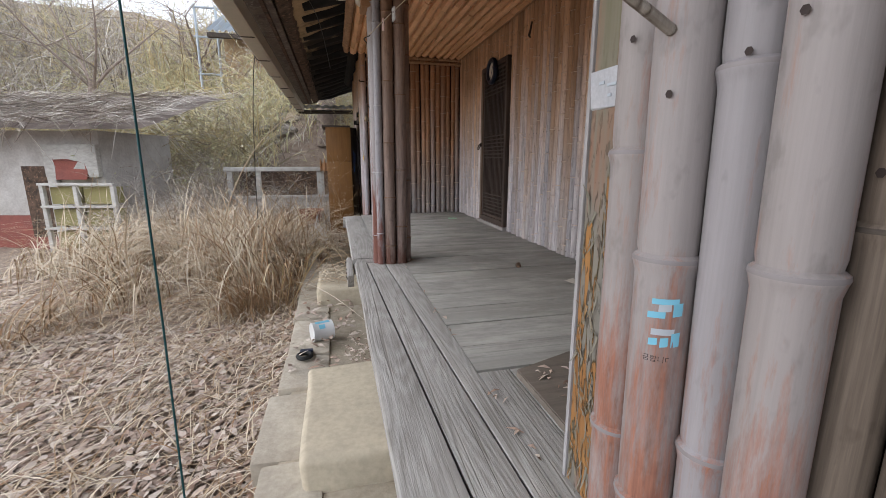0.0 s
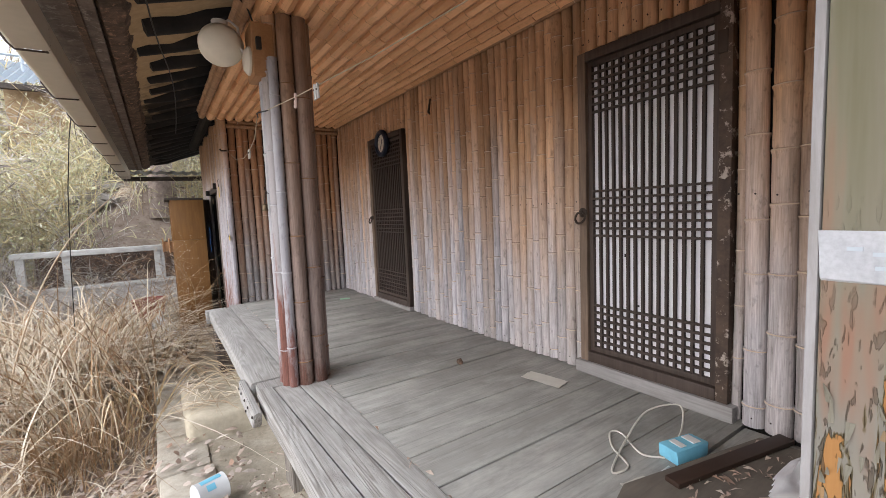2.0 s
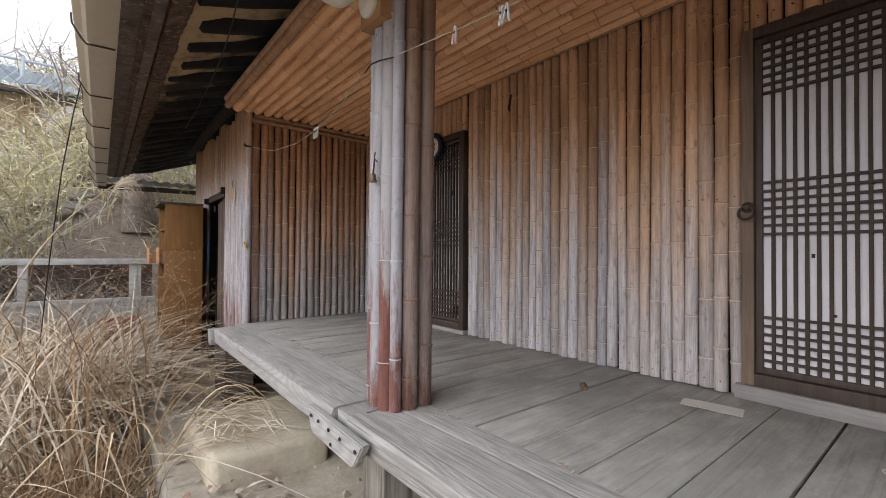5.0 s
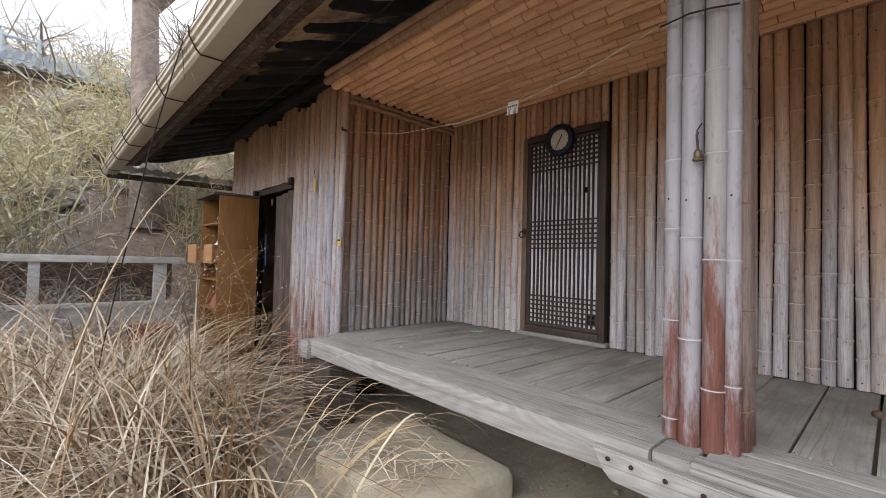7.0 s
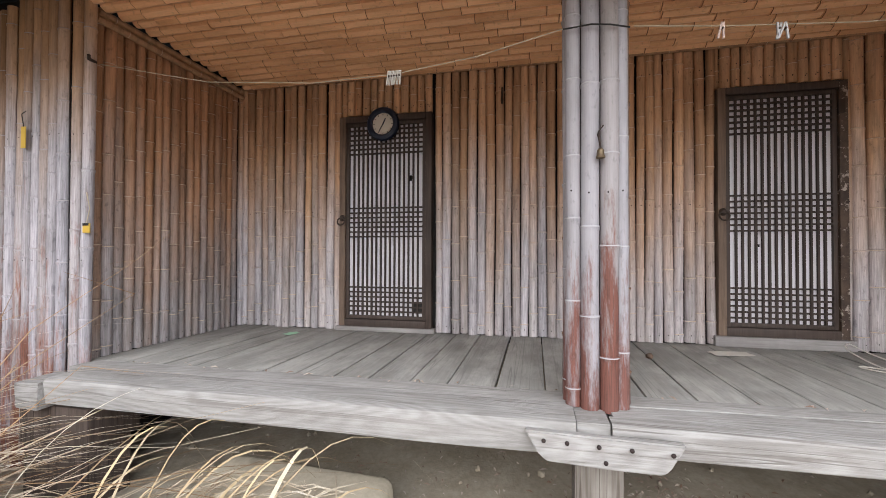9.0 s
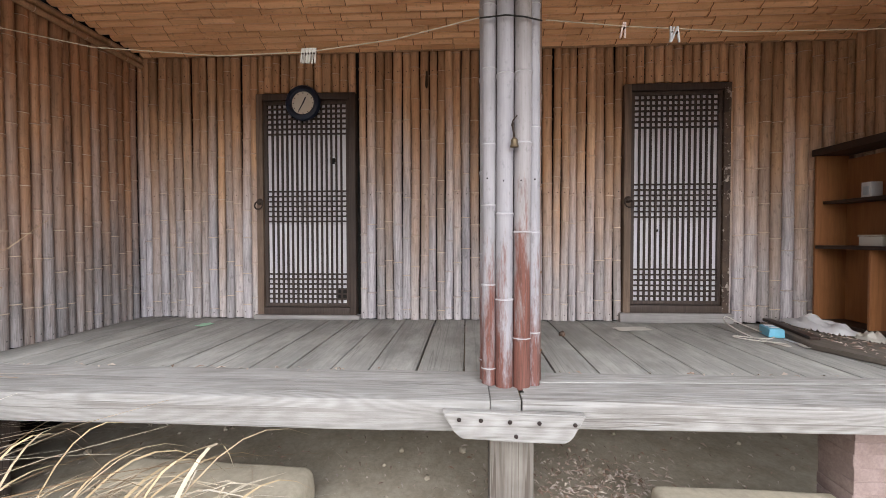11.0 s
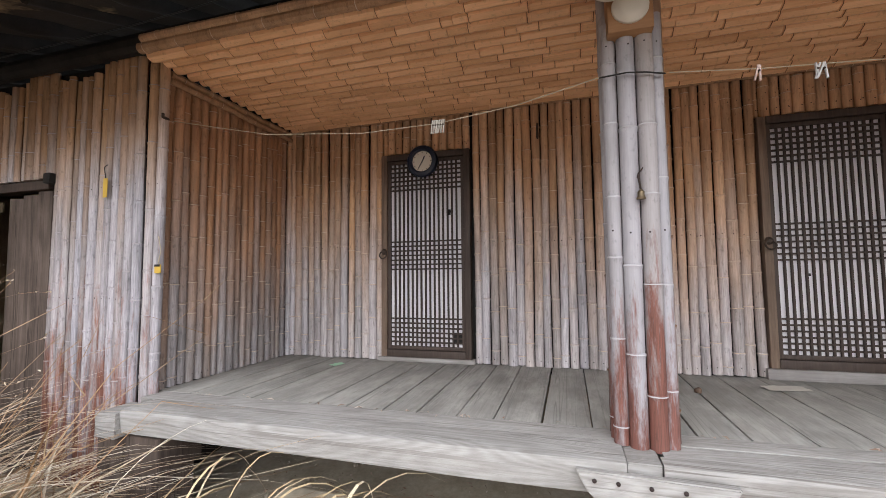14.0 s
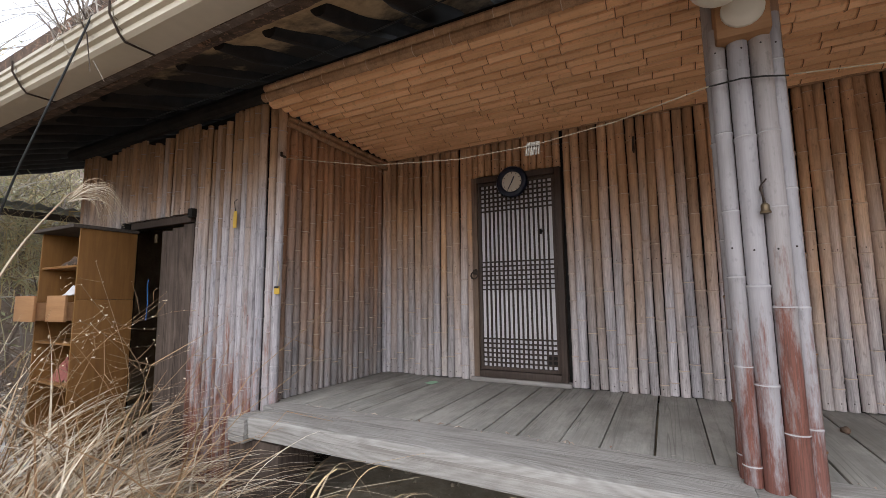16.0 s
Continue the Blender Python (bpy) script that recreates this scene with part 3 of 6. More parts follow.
# thick culms of the next room's front, beside the pillar
BASE = DECK - 0.62
for xx, yy, r, joints, nail in ((0.396, 0.502, 0.034, (0.62, 1.09, 1.49, 1.95, 2.4), 1.62), (0.397, 0.434, 0.0365, (0.6, 1.03, 1.362, 1.76, 2.2), 1.555), (0.434, 0.374, 0.034, (0.7, 1.13, 1.575, 2.0, 2.45), 1.59), (0.424, 0.300, 0.036, (0.5, 0.93, 1.375, 1.80, 2.25), 1.605)):
    me = finish(culm(2.9, r, (0.55, nail - BASE, 2.4), 0.42, 20, 0.003, joints=[j - BASE for j in joints]), "bamboo_pole", MATS_BIG)
    place("bamboo_pole", me, pose(xx, yy - 0.02, BASE, -0.9, 0, 0) @ pose(0, 0, 0, 0, 0, 18), wall_front)
# thinner culms set back, their shade painted in as darker bamboo and joints
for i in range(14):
    me = finish(culm(2.9, 0.026 + 0.004 * (i % 3), (0.55, 1.43, 2.4), 0.36, 14, 0.004, first=0.2 + 0.05 * (i % 4)), "bamboo_pole", [M_BIGSHADE, M_FASCIA, M_NAIL])
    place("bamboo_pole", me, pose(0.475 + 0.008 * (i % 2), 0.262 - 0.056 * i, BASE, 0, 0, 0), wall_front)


def trim_pole(p, q, r, parent, mats):
    p, q = Vector(p), Vector(q)
    me = finish(culm((q - p).length, r, (), 0.32, 10, 0.003), "trim_pole", mats)
    place("trim_pole", me, Matrix.Translation(p) @ (q - p).to_track_quat("Z", "Y").to_matrix().to_4x4(), parent)


trim_pole((0.50, END - 0.02, 2.915), (WALL, END - 0.02, 2.915), 0.026, wall_end, MATS_WALL)
trim_pole((0.48, END - 0.035, 2.86), (WALL, END - 0.03, 2.86), 0.024, wall_end, MATS_WALL)
trim_pole((WALL - 0.06, 0.62, 2.93), (WALL - 0.06, END - 0.05, 2.93), 0.02, wall_back, MATS_WALL)

# bamboo ceiling: staggered culms along the house
bm = bmesh.new()
box(0.24, WALL, 0.5, 6.46, CEIL + 0.05, CEIL + 0.07, bm=bm)
rows = 16
for i in range(rows):
    x = 0.27 + (WALL - 0.3) * (i + 0.5) / rows
    r = (WALL - 0.3) / rows / 2 * 1.02
    y = 0.52 - rng.uniform(0, 1.5)
    while y < 6.42:
        ln = rng.uniform(1.0, 2.2)
        a, b = max(y, 0.52), min(y + ln, 6.43 + rng.uniform(0, 0.04))
        if b - a > 0.05:
            k = len(bm.verts)
            bm.verts.ensure_lookup_table()
            culm(b - a - 0.003, r * rng.uniform(0.93, 1.05), (), 0.29, 8, 0.003, bm)
            bm.verts.ensure_lookup_table()
            t = Matrix.Translation((x, a, CEIL + 0.012 + rng.uniform(-0.006, 0.006))) @ Matrix.Rotation(radians(-90), 4, "X")
            for v in bm.verts[k:]:
                v.co = t @ v.co
        y += ln
ceiling = tagged(part("ceiling", bm, [M_CEIL, M_NODE_DARK, M_NAIL]), "warm tan ceiling of bamboo culms laid side by side", "ceiling", kind="structure")
trim = thing("trim", 0.24, 3.5, CEIL, "round bamboo edging along the ceiling front", "trim", kind="structure")
trim_pole((0.235, 0.4, CEIL + 0.005), (0.225, 6.44, CEIL + 0.0), 0.036, trim, MATS_WALL)
trim_pole((0.215, 0.4, CEIL + 0.055), (0.205, 6.40, CEIL + 0.05), 0.03, trim, MATS_WALL)

# ---------------------------------------------------------------- roof and eaves
def roof_z(x):
    return 2.93 + 0.36 * (x + 0.4)


bm = bmesh.new()
for x0, x1, lift, thick in ((-0.86, 5.3, 0.155, 0.12),):
    a = [bm.verts.new((x, y, roof_z(x) + lift + t)) for y in (-2.8, 12.3) for x in (x0, x1) for t in (0, thick)]
    for q in ((0, 2, 6, 4), (1, 5, 7, 3), (0, 1, 3, 2), (4, 6, 7, 5), (0, 4, 5, 1), (2, 3, 7, 6)):
        bm.faces.new([a[i] for i in q])
tagged(part("roof", bm, M_EAVE), "old roof covering over dark rafters", "roof", kind="structure")
def sooted_clay():
    """Clay daub between the rafters, blackened by smoke in drifts that thicken towards the hearth end."""
    k = Nodes("sooted_clay", 0.95)
    n1, n2 = k.noise(k.pos((1, 1, 1), False), 3.0, 5.0, 0.65), k.noise(k.pos((1, 1, 1), False), 26.0, 4.0, 0.6)
    p = k.height()
    smoke = k.math("ADD", k.math("MULTIPLY", k.math("SUBTRACT", p[1], 3.2), 0.42), k.math("MULTIPLY", k.math("SUBTRACT", n1, 0.5), 2.6))
    smoke = k.math("ADD", smoke, k.math("MULTIPLY", k.math("SUBTRACT", p[0], 0.45), 1.2))
    clay = k.mix(n2, (0.28, 0.19, 0.105), (0.50, 0.365, 0.21))
    return k.done(k.mix(k.ramp(smoke, (0.1, 0.0), (0.75, 0.96)), clay, (0.012, 0.010, 0.009)), k.math("ADD", n1, k.math("MULTIPLY", n2, 0.4)), 0.6, 0.01)


M_DAUB = sooted_clay()
bm = bmesh.new()
n, m = 12, 300
g = [[bm.verts.new((-0.42 + 3.0 * (i / n) ** 1.6, -2.7 + 15.0 * j / m, roof_z(-0.42 + 3.0 * (i / n) ** 1.6) + 0.05 + 0.03 * noise.noise(Vector((i * 0.7, j * 0.35, 7.6))))) for j in range(m + 1)] for i in range(n + 1)]
for i in range(n):
    for j in range(m):
        bm.faces.new((g[i][j], g[i][j + 1], g[i + 1][j + 1], g[i + 1][j]))
tagged(part("roof_lining", bm, M_DAUB), "tan clay daub between the rafters, blackened by soot", "roof", kind="structure")
rafters = thing("roof_frame", 0.3, 5, 3.0, "soot-blackened round rafters under the eaves", "roof", kind="structure")
y = -2.4
while y < 12.2:
    r = rng.uniform(0.07, 0.095)
    bm = bmesh.new()
    pts, rad = [], []
    j = rng.uniform(-0.05, 0.05)
    for i in range(13):
        x = -0.29 + 2.9 * i / 12 if i else -0.29 + rng.uniform(-0.05, 0.04)
        pts.append((x, y + j * math.sin(x * 1.7) + rng.uniform(-0.012, 0.012), roof_z(x) + 0.065 + rng.uniform(-0.012, 0.012)))
        rad.append(r * rng.uniform(0.9, 1.08) * (0.72 if i == 0 else 1))
    tube(bm, pts, rad, 11)
    for v in bm.verts:
        v.co += 0.014 * Vector(noise.noise_vector(v.co * 9))
    part("rafter", bm, M_SOOT_SHADE, rafters)
    y += rng.uniform(0.38, 0.50)
bm = bmesh.new()
tube(bm, [(0.34, -2.5, 3.07), (0.35, 3.5, 3.08), (0.34, 9.7, 3.07)], 0.07, 10)
part("purlin", bm, M_SOOT_SHADE, rafters)
eave = thing("eave", -0.6, 5, 2.85, "brown mottled eave boards behind the gutter", "eave", kind="structure")
bm = bmesh.new()
n = 520
g = []
for i in range(n + 1):
    y = -2.7 + 15.0 * i / n
    w = 0.026 * noise.noise(Vector((y * 3, 0, 0))) + 0.02 * noise.noise(Vector((y * 11, 4, 0))) + 0.012 * noise.noise(Vector((y * 31, 8, 0)))
    g.append([bm.verts.new((x, y, z)) for x, z in ((-0.33 + w, 3.02 + w), (-0.37 + w, 2.955 + 0.6 * w), (-0.43 + w, 2.935 + w), (-0.47, 2.925 - w), (-0.50, 2.97))])
for a, b in zip(g, g[1:]):
    for j in range(4):
        bm.faces.new((a[j], a[j + 1], b[j + 1], b[j]))
part("eave_lath", bm, M_EAVE, eave)
part("soffit_board", box(-0.74, -0.49, -2.7, 12.2, 2.90, 2.925, 0.004), M_SOFFIT, eave)
part("soffit_batten", box(-0.60, -0.56, -2.7, 12.2, 2.875, 2.899, 0.004), M_EAVE, eave)
part("end_pole", tube(bmesh.new(), [(-0.85, 12.2, 2.70), (1.8, 12.2, 2.74)], 0.05, 8), M_FASCIA, eave)
bm = bmesh.new()
for i in range(48):
    a0, a1 = -0.8 + 0.05 * i, -0.8 + 0.05 * (i + 1)
    z0, z1 = [2.86 + 0.022 * math.sin(v * 2 * math.pi / 0.2) for v in (a0, a1)]
    q = [bm.verts.new(p) for p in ((a0, 12.0, z0), (a1, 12.0, z1), (a1, 12.45, z1 - 0.03), (a0, 12.45, z0 - 0.03))]
    bm.faces.new(q)
part("corrugated_edge", bm, M_TIN, eave)

gutter = thing("gutter", -0.85, 5, 2.7, "cream ribbed metal gutter under the eave", "gutter", kind="structure")
prof = ((-0.72, 2.86), (-0.72, 2.71), (-0.735, 2.70), (-0.865, 2.70), (-0.885, 2.715), (-0.885, 2.745), (-0.905, 2.752), (-0.905, 2.785), (-0.925, 2.792), (-0.925, 2.825), (-0.935, 2.83), (-0.935, 2.85), (-0.915, 2.85))
y = -2.7
while y < 12.2:
    e = min(y + 1.1, 12.25)
    bm = bmesh.new()
    a, b = [[bm.verts.new((x, yy, z)) for x, z in prof] for yy in (y, e - 0.004)]
    for j in range(len(prof) - 1):
        bm.faces.new((a[j], a[j + 1], b[j + 1], b[j]))
    part("gutter_length", bm, M_GUTTER, gutter)
    bm = bmesh.new()
    tube(bm, [(-0.73, e, 2.695), (-0.87, e, 2.692), (-0.895, e, 2.72), (-0.94, e + 0.004, 2.80), (-0.945, e, 2.86)], 0.006, 5)
    part("gutter_strap", bm, M_IRON, gutter, "rusty strap")
    y = e
    if y >= 12.2:
        break

# ---------------------------------------------------------------- deck
floor = thing("floor", 1.0, 3.5, DECK, "grey weathered veranda deck of wide planks", "floor", kind="structure")
y = 1.46
while y < END - 0.02:
    w = min(rng.uniform(0.19, 0.27), END - y)
    if END - y - w < 0.08:
        w = END - y
    gap = rng.choice((0.005, 0.007, 0.010, 0.013))
    bm = box(0.505, WALL + 0.02, y + gap, y + w, DECK - 0.035, DECK + rng.uniform(-0.003, 0.002), 0.003)
    part("plank", bm, M_DECK, floor)
    y += w


def front_board(x0, x1, y0, y1, z0, z1, round_front=0.0, wobble=0.006, near=(0.0, 0.0)):
    """A long board with a slightly wavy edge and worn ends."""
    bm = bmesh.new()
    n = max(int((y1 - y0) / 0.12), 2)
    rows_ = []
    for i in range(n + 1):
        y = y0 + (y1 - y0) * i / n
        w = wobble * noise.noise(Vector((y * 1.3, x0 * 9, 1)))
        b = 0.012 * noise.noise(Vector((y * 0.8, x0 * 9, 7))) if round_front else 0
        f = round_front
        q = (y1 - y) / (y1 - y0)
        xa, xb = x0 + near[0] * q, x1 + near[1] * q
        ring = [(xb, z1), (xa + w + f, z1 + w * 0.3), (xa + w + f * 0.3, z1 - f * 0.25), (xa + w, z1 - f * 0.9), (xa + w * 2 + 0.006, (z0 + z1) / 2), (xa + w + 0.012, z0 + b), (xb, z0)]
        rows_.append([bm.verts.new((p, y, q)) for p, q in ring])
    for a, b in zip(rows_, rows_[1:]):
        for j in range(7):
            bm.faces.new((a[j], b[j], b[(j + 1) % 7], a[(j + 1) % 7]))
    bm.faces.new(rows_[0]), bm.faces.new(rows_[-1][::-1])
    return bm


part("front_beam", front_board(EDGE, 0.33, 3.56, 6.33, 0.525, DECK + 0.004, 0.03), M_BEAM, floor)
part("board", front_board(0.336, 0.502, 3.42, 6.47, 0.60, DECK + 0.001, 0.004, 0.003), M_BEAM, floor)
part("front_beam", front_board(EDGE + 0.012, 0.203, -0.9, 3.42, 0.54, DECK + 0.002, 0.02, near=(0.0, 0.136)), M_BEAM, floor)
part("board", front_board(0.213, 0.345, -0.9, 3.40, 0.60, DECK - 0.002, 0.004, 0.003, near=(0.136, 0.145)), M_BEAM, floor)
part("board", front_board(0.353, 0.502, 0.55, 3.40, 0.60, DECK + 0.001, 0.004, 0.003, near=(0.096, 0.0)), M_BEAM, floor)
part("board", box(0.13, 0.33, 3.424, 3.556, 0.56, DECK - 0.004, 0.004), M_BEAM, floor)
part("board", box(0.505, 0.634, 0.60, 1.455, 0.60, DECK, 0.004), M_BEAM, floor)
# splice plate nailed on the beams' meeting ends
bm = bmesh.new()
out = [(3.765, 0.632), (3.715, 0.55), (3.68, 0.518), (3.45, 0.508), (3.25, 0.506), (3.225, 0.525), (3.165, 0.622)]
a = [bm.verts.new((0.05 + 0.25 * max(0, z - 0.60), y, z)) for y, z in out]
b = [bm.verts.new((0.098, y, z)) for y, z in out]
bm.faces.new(a[::-1]), bm.faces.new(b)
for i in range(len(out)):
    bm.faces.new((a[i], a[(i + 1) % 7], b[(i + 1) % 7], b[i]))
bmesh.ops.recalc_face_normals(bm, faces=bm.faces)
bmesh.ops.bevel(bm, geom=list(bm.edges), offset=0.006, segments=2, affect="EDGES")
splice = part("splice_plate", bm, M_BEAM, floor, "rough plate nailed over the beam joint")
for y, z in ((3.69, 0.60), (3.60, 0.598), (3.48, 0.594), (3.36, 0.592), (3.215, 0.588), (3.455, 0.535)):
    part("bolt", lathe(bmesh.new(), ((0.009, 0), (0.009, 0.004), (0.004, 0.007)), Matrix.Translation((0.05, y, z)) @ Matrix.Rotation(radians(-90), 4, "Y"), 8), M_NAIL, splice)
part("beam_end", box(0.075, 0.30, 6.333, 6.50, 0.50, 0.642, 0.012, wob=0.006), M_BEAM, floor, "cracked grey beam end")
part("deck_leg", box(0.27, 0.44, 3.347, 3.552, TERRACE - 0.05, 0.524, 0.008), M_POSTWOOD, floor)
part("deck_leg", box(0.16, 0.42, 6.10, 6.55, YARD - 0.05, 0.27, 0.01), M_PLANKDOOR, floor)
part("deck_leg", box(0.15, 0.46, 6.08, 6.57, 0.274, 0.498, 0.012), M_PLANKDOOR, floor)
for y in (0.8, 2.0, 3.5, 5.0, 6.2):
    part("joist", box(0.28, 1.9, y, y + 0.12, 0.50, 0.595, 0.005), M_FASCIA, floor)
part("back_footing", box(1.70, 1.94, 0.5, 6.6, -0.1, 0.60, 0.01), M_MUD, floor)
# the loose panel by the pillar, over the last planks
bm = bmesh.new()
lo, hi = [[bm.verts.new((x, y, z)) for x, y in ((0.638, 0.93), (0.636, 1.385), (1.035, 1.525), (1.76, 1.36), (1.80, 0.93))] for z in (DECK + 0.003, DECK + 0.034)]
bm.faces.new(lo), bm.faces.new(hi[::-1])
for i in range(5):
    bm.faces.new((lo[i], hi[i], hi[(i + 1) % 5], lo[(i + 1) % 5]))
bmesh.ops.recalc_face_normals(bm, faces=bm.faces)
bmesh.ops.bevel(bm, geom=list(bm.edges), offset=0.004, segments=2, affect="EDGES")
part("loose_panel", bm, weathered("dark_panel", (0.21, 0.178, 0.148), (0.10, 0.083, 0.068), "x", 30.0, 0.1, 0.85, stains=0.6), floor, "dark stained board panel laid askew on the deck")
part("plank", box(0.64, WALL - 0.05, 0.62, 0.925, DECK - 0.035, DECK - 0.001, 0.003), M_DECK, floor)
part("plank", box(0.64, WALL - 0.05, 0.93, 1.19, DECK - 0.035, DECK - 0.001, 0.003), M_DECK, floor)
part("plank", box(0.64, WALL - 0.05, 1.195, 1.455, DECK - 0.035, DECK - 0.001, 0.003), M_DECK, floor)


# ---------------------------------------------------------------- stones
def stone(x0, x1, y0, y1, z0, z1, label, b=0.05, wob=0.02):
    bm = box(x0, x1, y0, y1, z0, z1, wob=wob)
    bmesh.ops.bevel(bm, geom=list(bm.edges), offset=b * 0.8, segments=5, affect="EDGES", profile=0.5)
    bmesh.ops.triangulate(bm, faces=bm.faces)
    bmesh.ops.subdivide_edges(bm, edges=[e for e in bm.edges if e.calc_length() > 0.12], cuts=4, use_grid_fill=True)
    for v in bm.verts:
        v.co += 0.010 * Vector(noise.noise_vector(v.co * 3.5)) + 0.004 * Vector(noise.noise_vector(v.co * 11))
    ob = part("stepping_stone", bm, M_STONE)
    return tagged(ob, label, "stone", "stepping stones")


stone(-0.235, 0.45, 1.80, 2.765, -0.12, 0.13, "smooth cream stepping stone below the deck edge")
stone(-0.27, 0.51, 4.45, 5.50, -0.12, 0.14, "rough squared stepping stone half under dry grass", 0.07, 0.03)

# ---------------------------------------------------------------- doors
def lattice_door(name, y0, y1, z0, z1, bars, label, torn):
    x = WALL - 0.032
    d = thing(name, x, (y0 + y1) / 2, z0, label, "door", kind="structure")
    fr = 0.055
    part("jamb", box(x - 0.02, WALL + 0.06, y1 - fr, y1, z0, z1, 0.004), M_PALEJAMB, d)
    part("jamb", box(x - 0.02, WALL + 0.06, y0, y0 + fr, z0, z1, 0.004), M_WORNJAMB if torn else M_DARKWOOD, d)
    part("lintel", box(x - 0.022, WALL + 0.06, y0 + fr, y1 - fr, z1 - fr, z1, 0.004), M_DARKWOOD, d)
    part("threshold", box(x - 0.022, WALL + 0.06, y0 + fr, y1 - fr, z0, z0 + fr * 1.15, 0.004), M_DARKWOOD, d)
    a, b, lo, hi = y0 + fr + 0.004, y1 - fr - 0.004, z0 + fr * 1.15 + 0.004, z1 - fr - 0.004
    leaf = part("door_leaf", box(x + 0.0, x + 0.028, a, a + 0.028, lo, hi, 0.002), M_DARKWOOD, d)
    for q in ((b - 0.028, b, lo, hi), (a + 0.028, b - 0.028, hi - 0.03, hi), (a + 0.028, b - 0.028, lo, lo + 0.03)):
        part("stile" if q[0] > a + 0.1 else "rail", box(x, x + 0.028, *q, 0.002), M_DARKWOOD, leaf)
    part("paper", box(x + 0.024, x + 0.027, a + 0.01, b - 0.01, lo + 0.01, hi - 0.01), M_PAPER, leaf, "pale mulberry paper")
    for i in range(bars):
        y = a + 0.028 + (b - a - 0.056) * (i + 1) / (bars + 1)
        part("lattice_bar", box(x + 0.004, x + 0.021, y - 0.0072, y + 0.0072, lo + 0.02, hi - 0.02), M_LATTICE, leaf)
    h = hi - lo
    step = (b - a - 0.056) / (bars + 1)
    rows_ = [hi - 0.03 - step * (i + 0.85) for i in range(6)] + [lo + h * 0.49 + step * (i - 3) for i in range(7)] + [lo + 0.03 + step * (i + 0.85) for i in range(6)]
    for z in rows_:
        part("lattice_bar", box(x + 0.001, x + 0.019, a + 0.02, b - 0.02, z - 0.0065, z + 0.0065), M_LATTICE, leaf)
    for hy, hz, hw, hh in (((b - 0.11, lo + 0.07, 0.08, 0.09), (b - 0.16, hi - 0.52, 0.05, 0.025), (b - 0.15, hi - 0.535, 0.02, 0.05)) if not torn else ((a + 0.3, lo + 0.32, 0.012, 0.012), (a + 0.22, lo + 0.6, 0.014, 0.02))):
        hy = a + b - hy - hw
        part("torn_hole", box(x + 0.0225, x + 0.0238, hy, hy + hw, hz, hz + hh), M_SOOT_SHADE, leaf, "dark hole torn in the paper")
    if torn:
        part("hinge", box(x - 0.026, x - 0.004, y0 + 0.02, y0 + 0.06, z1 - 0.24, z1 - 0.14, 0.003), M_IRON, d)
    ring = bmesh.new()
    c = Vector((x - 0.05, y1 - 0.03, 1.64))
    tube(ring, [c + Vector((0.01 * math.sin(t), 0.035 * math.cos(t), 0.035 * math.sin(t))) for t in [2 * math.pi * i / 14 for i in range(15)]], 0.007, 6)
    handle = part("ring_handle", ring, M_IRON, d, "dark iron ring pull")
    part("ring_staple", lathe(bmesh.new(), ((0.028, 0), (0.03, 0.006), (0.012, 0.02), (0.012, 0.03)), Matrix.Translation((x - 0.018, y1 - 0.03, 1.67)) @ Matrix.Rotation(radians(-90), 4, "Y"), 12), M_IRON, handle)
    # grey sill board under the door
    part("sill", box(WALL - 0.07, WALL + 0.03, y0 - 0.03, y1 + 0.03, DECK + 0.001, z0 - 0.002, 0.006), M_SILL, d)
    return d


lattice_door("door_1", *DOORS[0], "dark lattice door with pale paper under a wall clock", False)
lattice_door("door_2", *DOORS[1], "dark lattice door with pale paper and worn jambs", True)

# ---------------------------------------------------------------- bamboo-clad post
post = thing("post", 0.41, 3.45, DECK, "timber post clad in bleached bamboo, red-brown at the foot", "post")
part("core", box(0.34, 0.49, 3.39, 3.52, DECK + 0.005, 3.02, 0.005), M_FASCIA, post)
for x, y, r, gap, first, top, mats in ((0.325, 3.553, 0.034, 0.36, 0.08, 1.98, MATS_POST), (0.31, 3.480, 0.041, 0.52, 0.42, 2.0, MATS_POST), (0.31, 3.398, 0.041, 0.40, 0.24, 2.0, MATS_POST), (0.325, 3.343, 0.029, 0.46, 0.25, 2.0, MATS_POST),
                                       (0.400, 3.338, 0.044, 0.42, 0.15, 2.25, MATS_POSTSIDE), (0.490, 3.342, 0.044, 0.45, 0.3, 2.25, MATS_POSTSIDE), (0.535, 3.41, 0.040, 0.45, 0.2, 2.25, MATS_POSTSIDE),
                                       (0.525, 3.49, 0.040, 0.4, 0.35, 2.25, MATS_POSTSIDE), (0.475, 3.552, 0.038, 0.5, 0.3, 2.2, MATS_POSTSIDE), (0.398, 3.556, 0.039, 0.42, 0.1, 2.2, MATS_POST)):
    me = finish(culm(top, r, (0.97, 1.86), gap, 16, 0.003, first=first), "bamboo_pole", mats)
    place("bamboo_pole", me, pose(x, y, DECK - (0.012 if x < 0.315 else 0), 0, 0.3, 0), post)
for x, y, r in ((0.345, 3.49, 0.04), (0.345, 3.405, 0.042)):
    me = finish(culm(0.27, r, (), 0.4, 12, 0.0, first=0.2), "bamboo_pole", MATS_WALL)
    place("bamboo_pole", me, pose(x, y, 2.665), post)
block = part("lamp_block", box(0.235, 0.36, 3.36, 3.56, 2.55, 2.86, 0.012), M_DRAWER, post, "tan wooden lamp block")

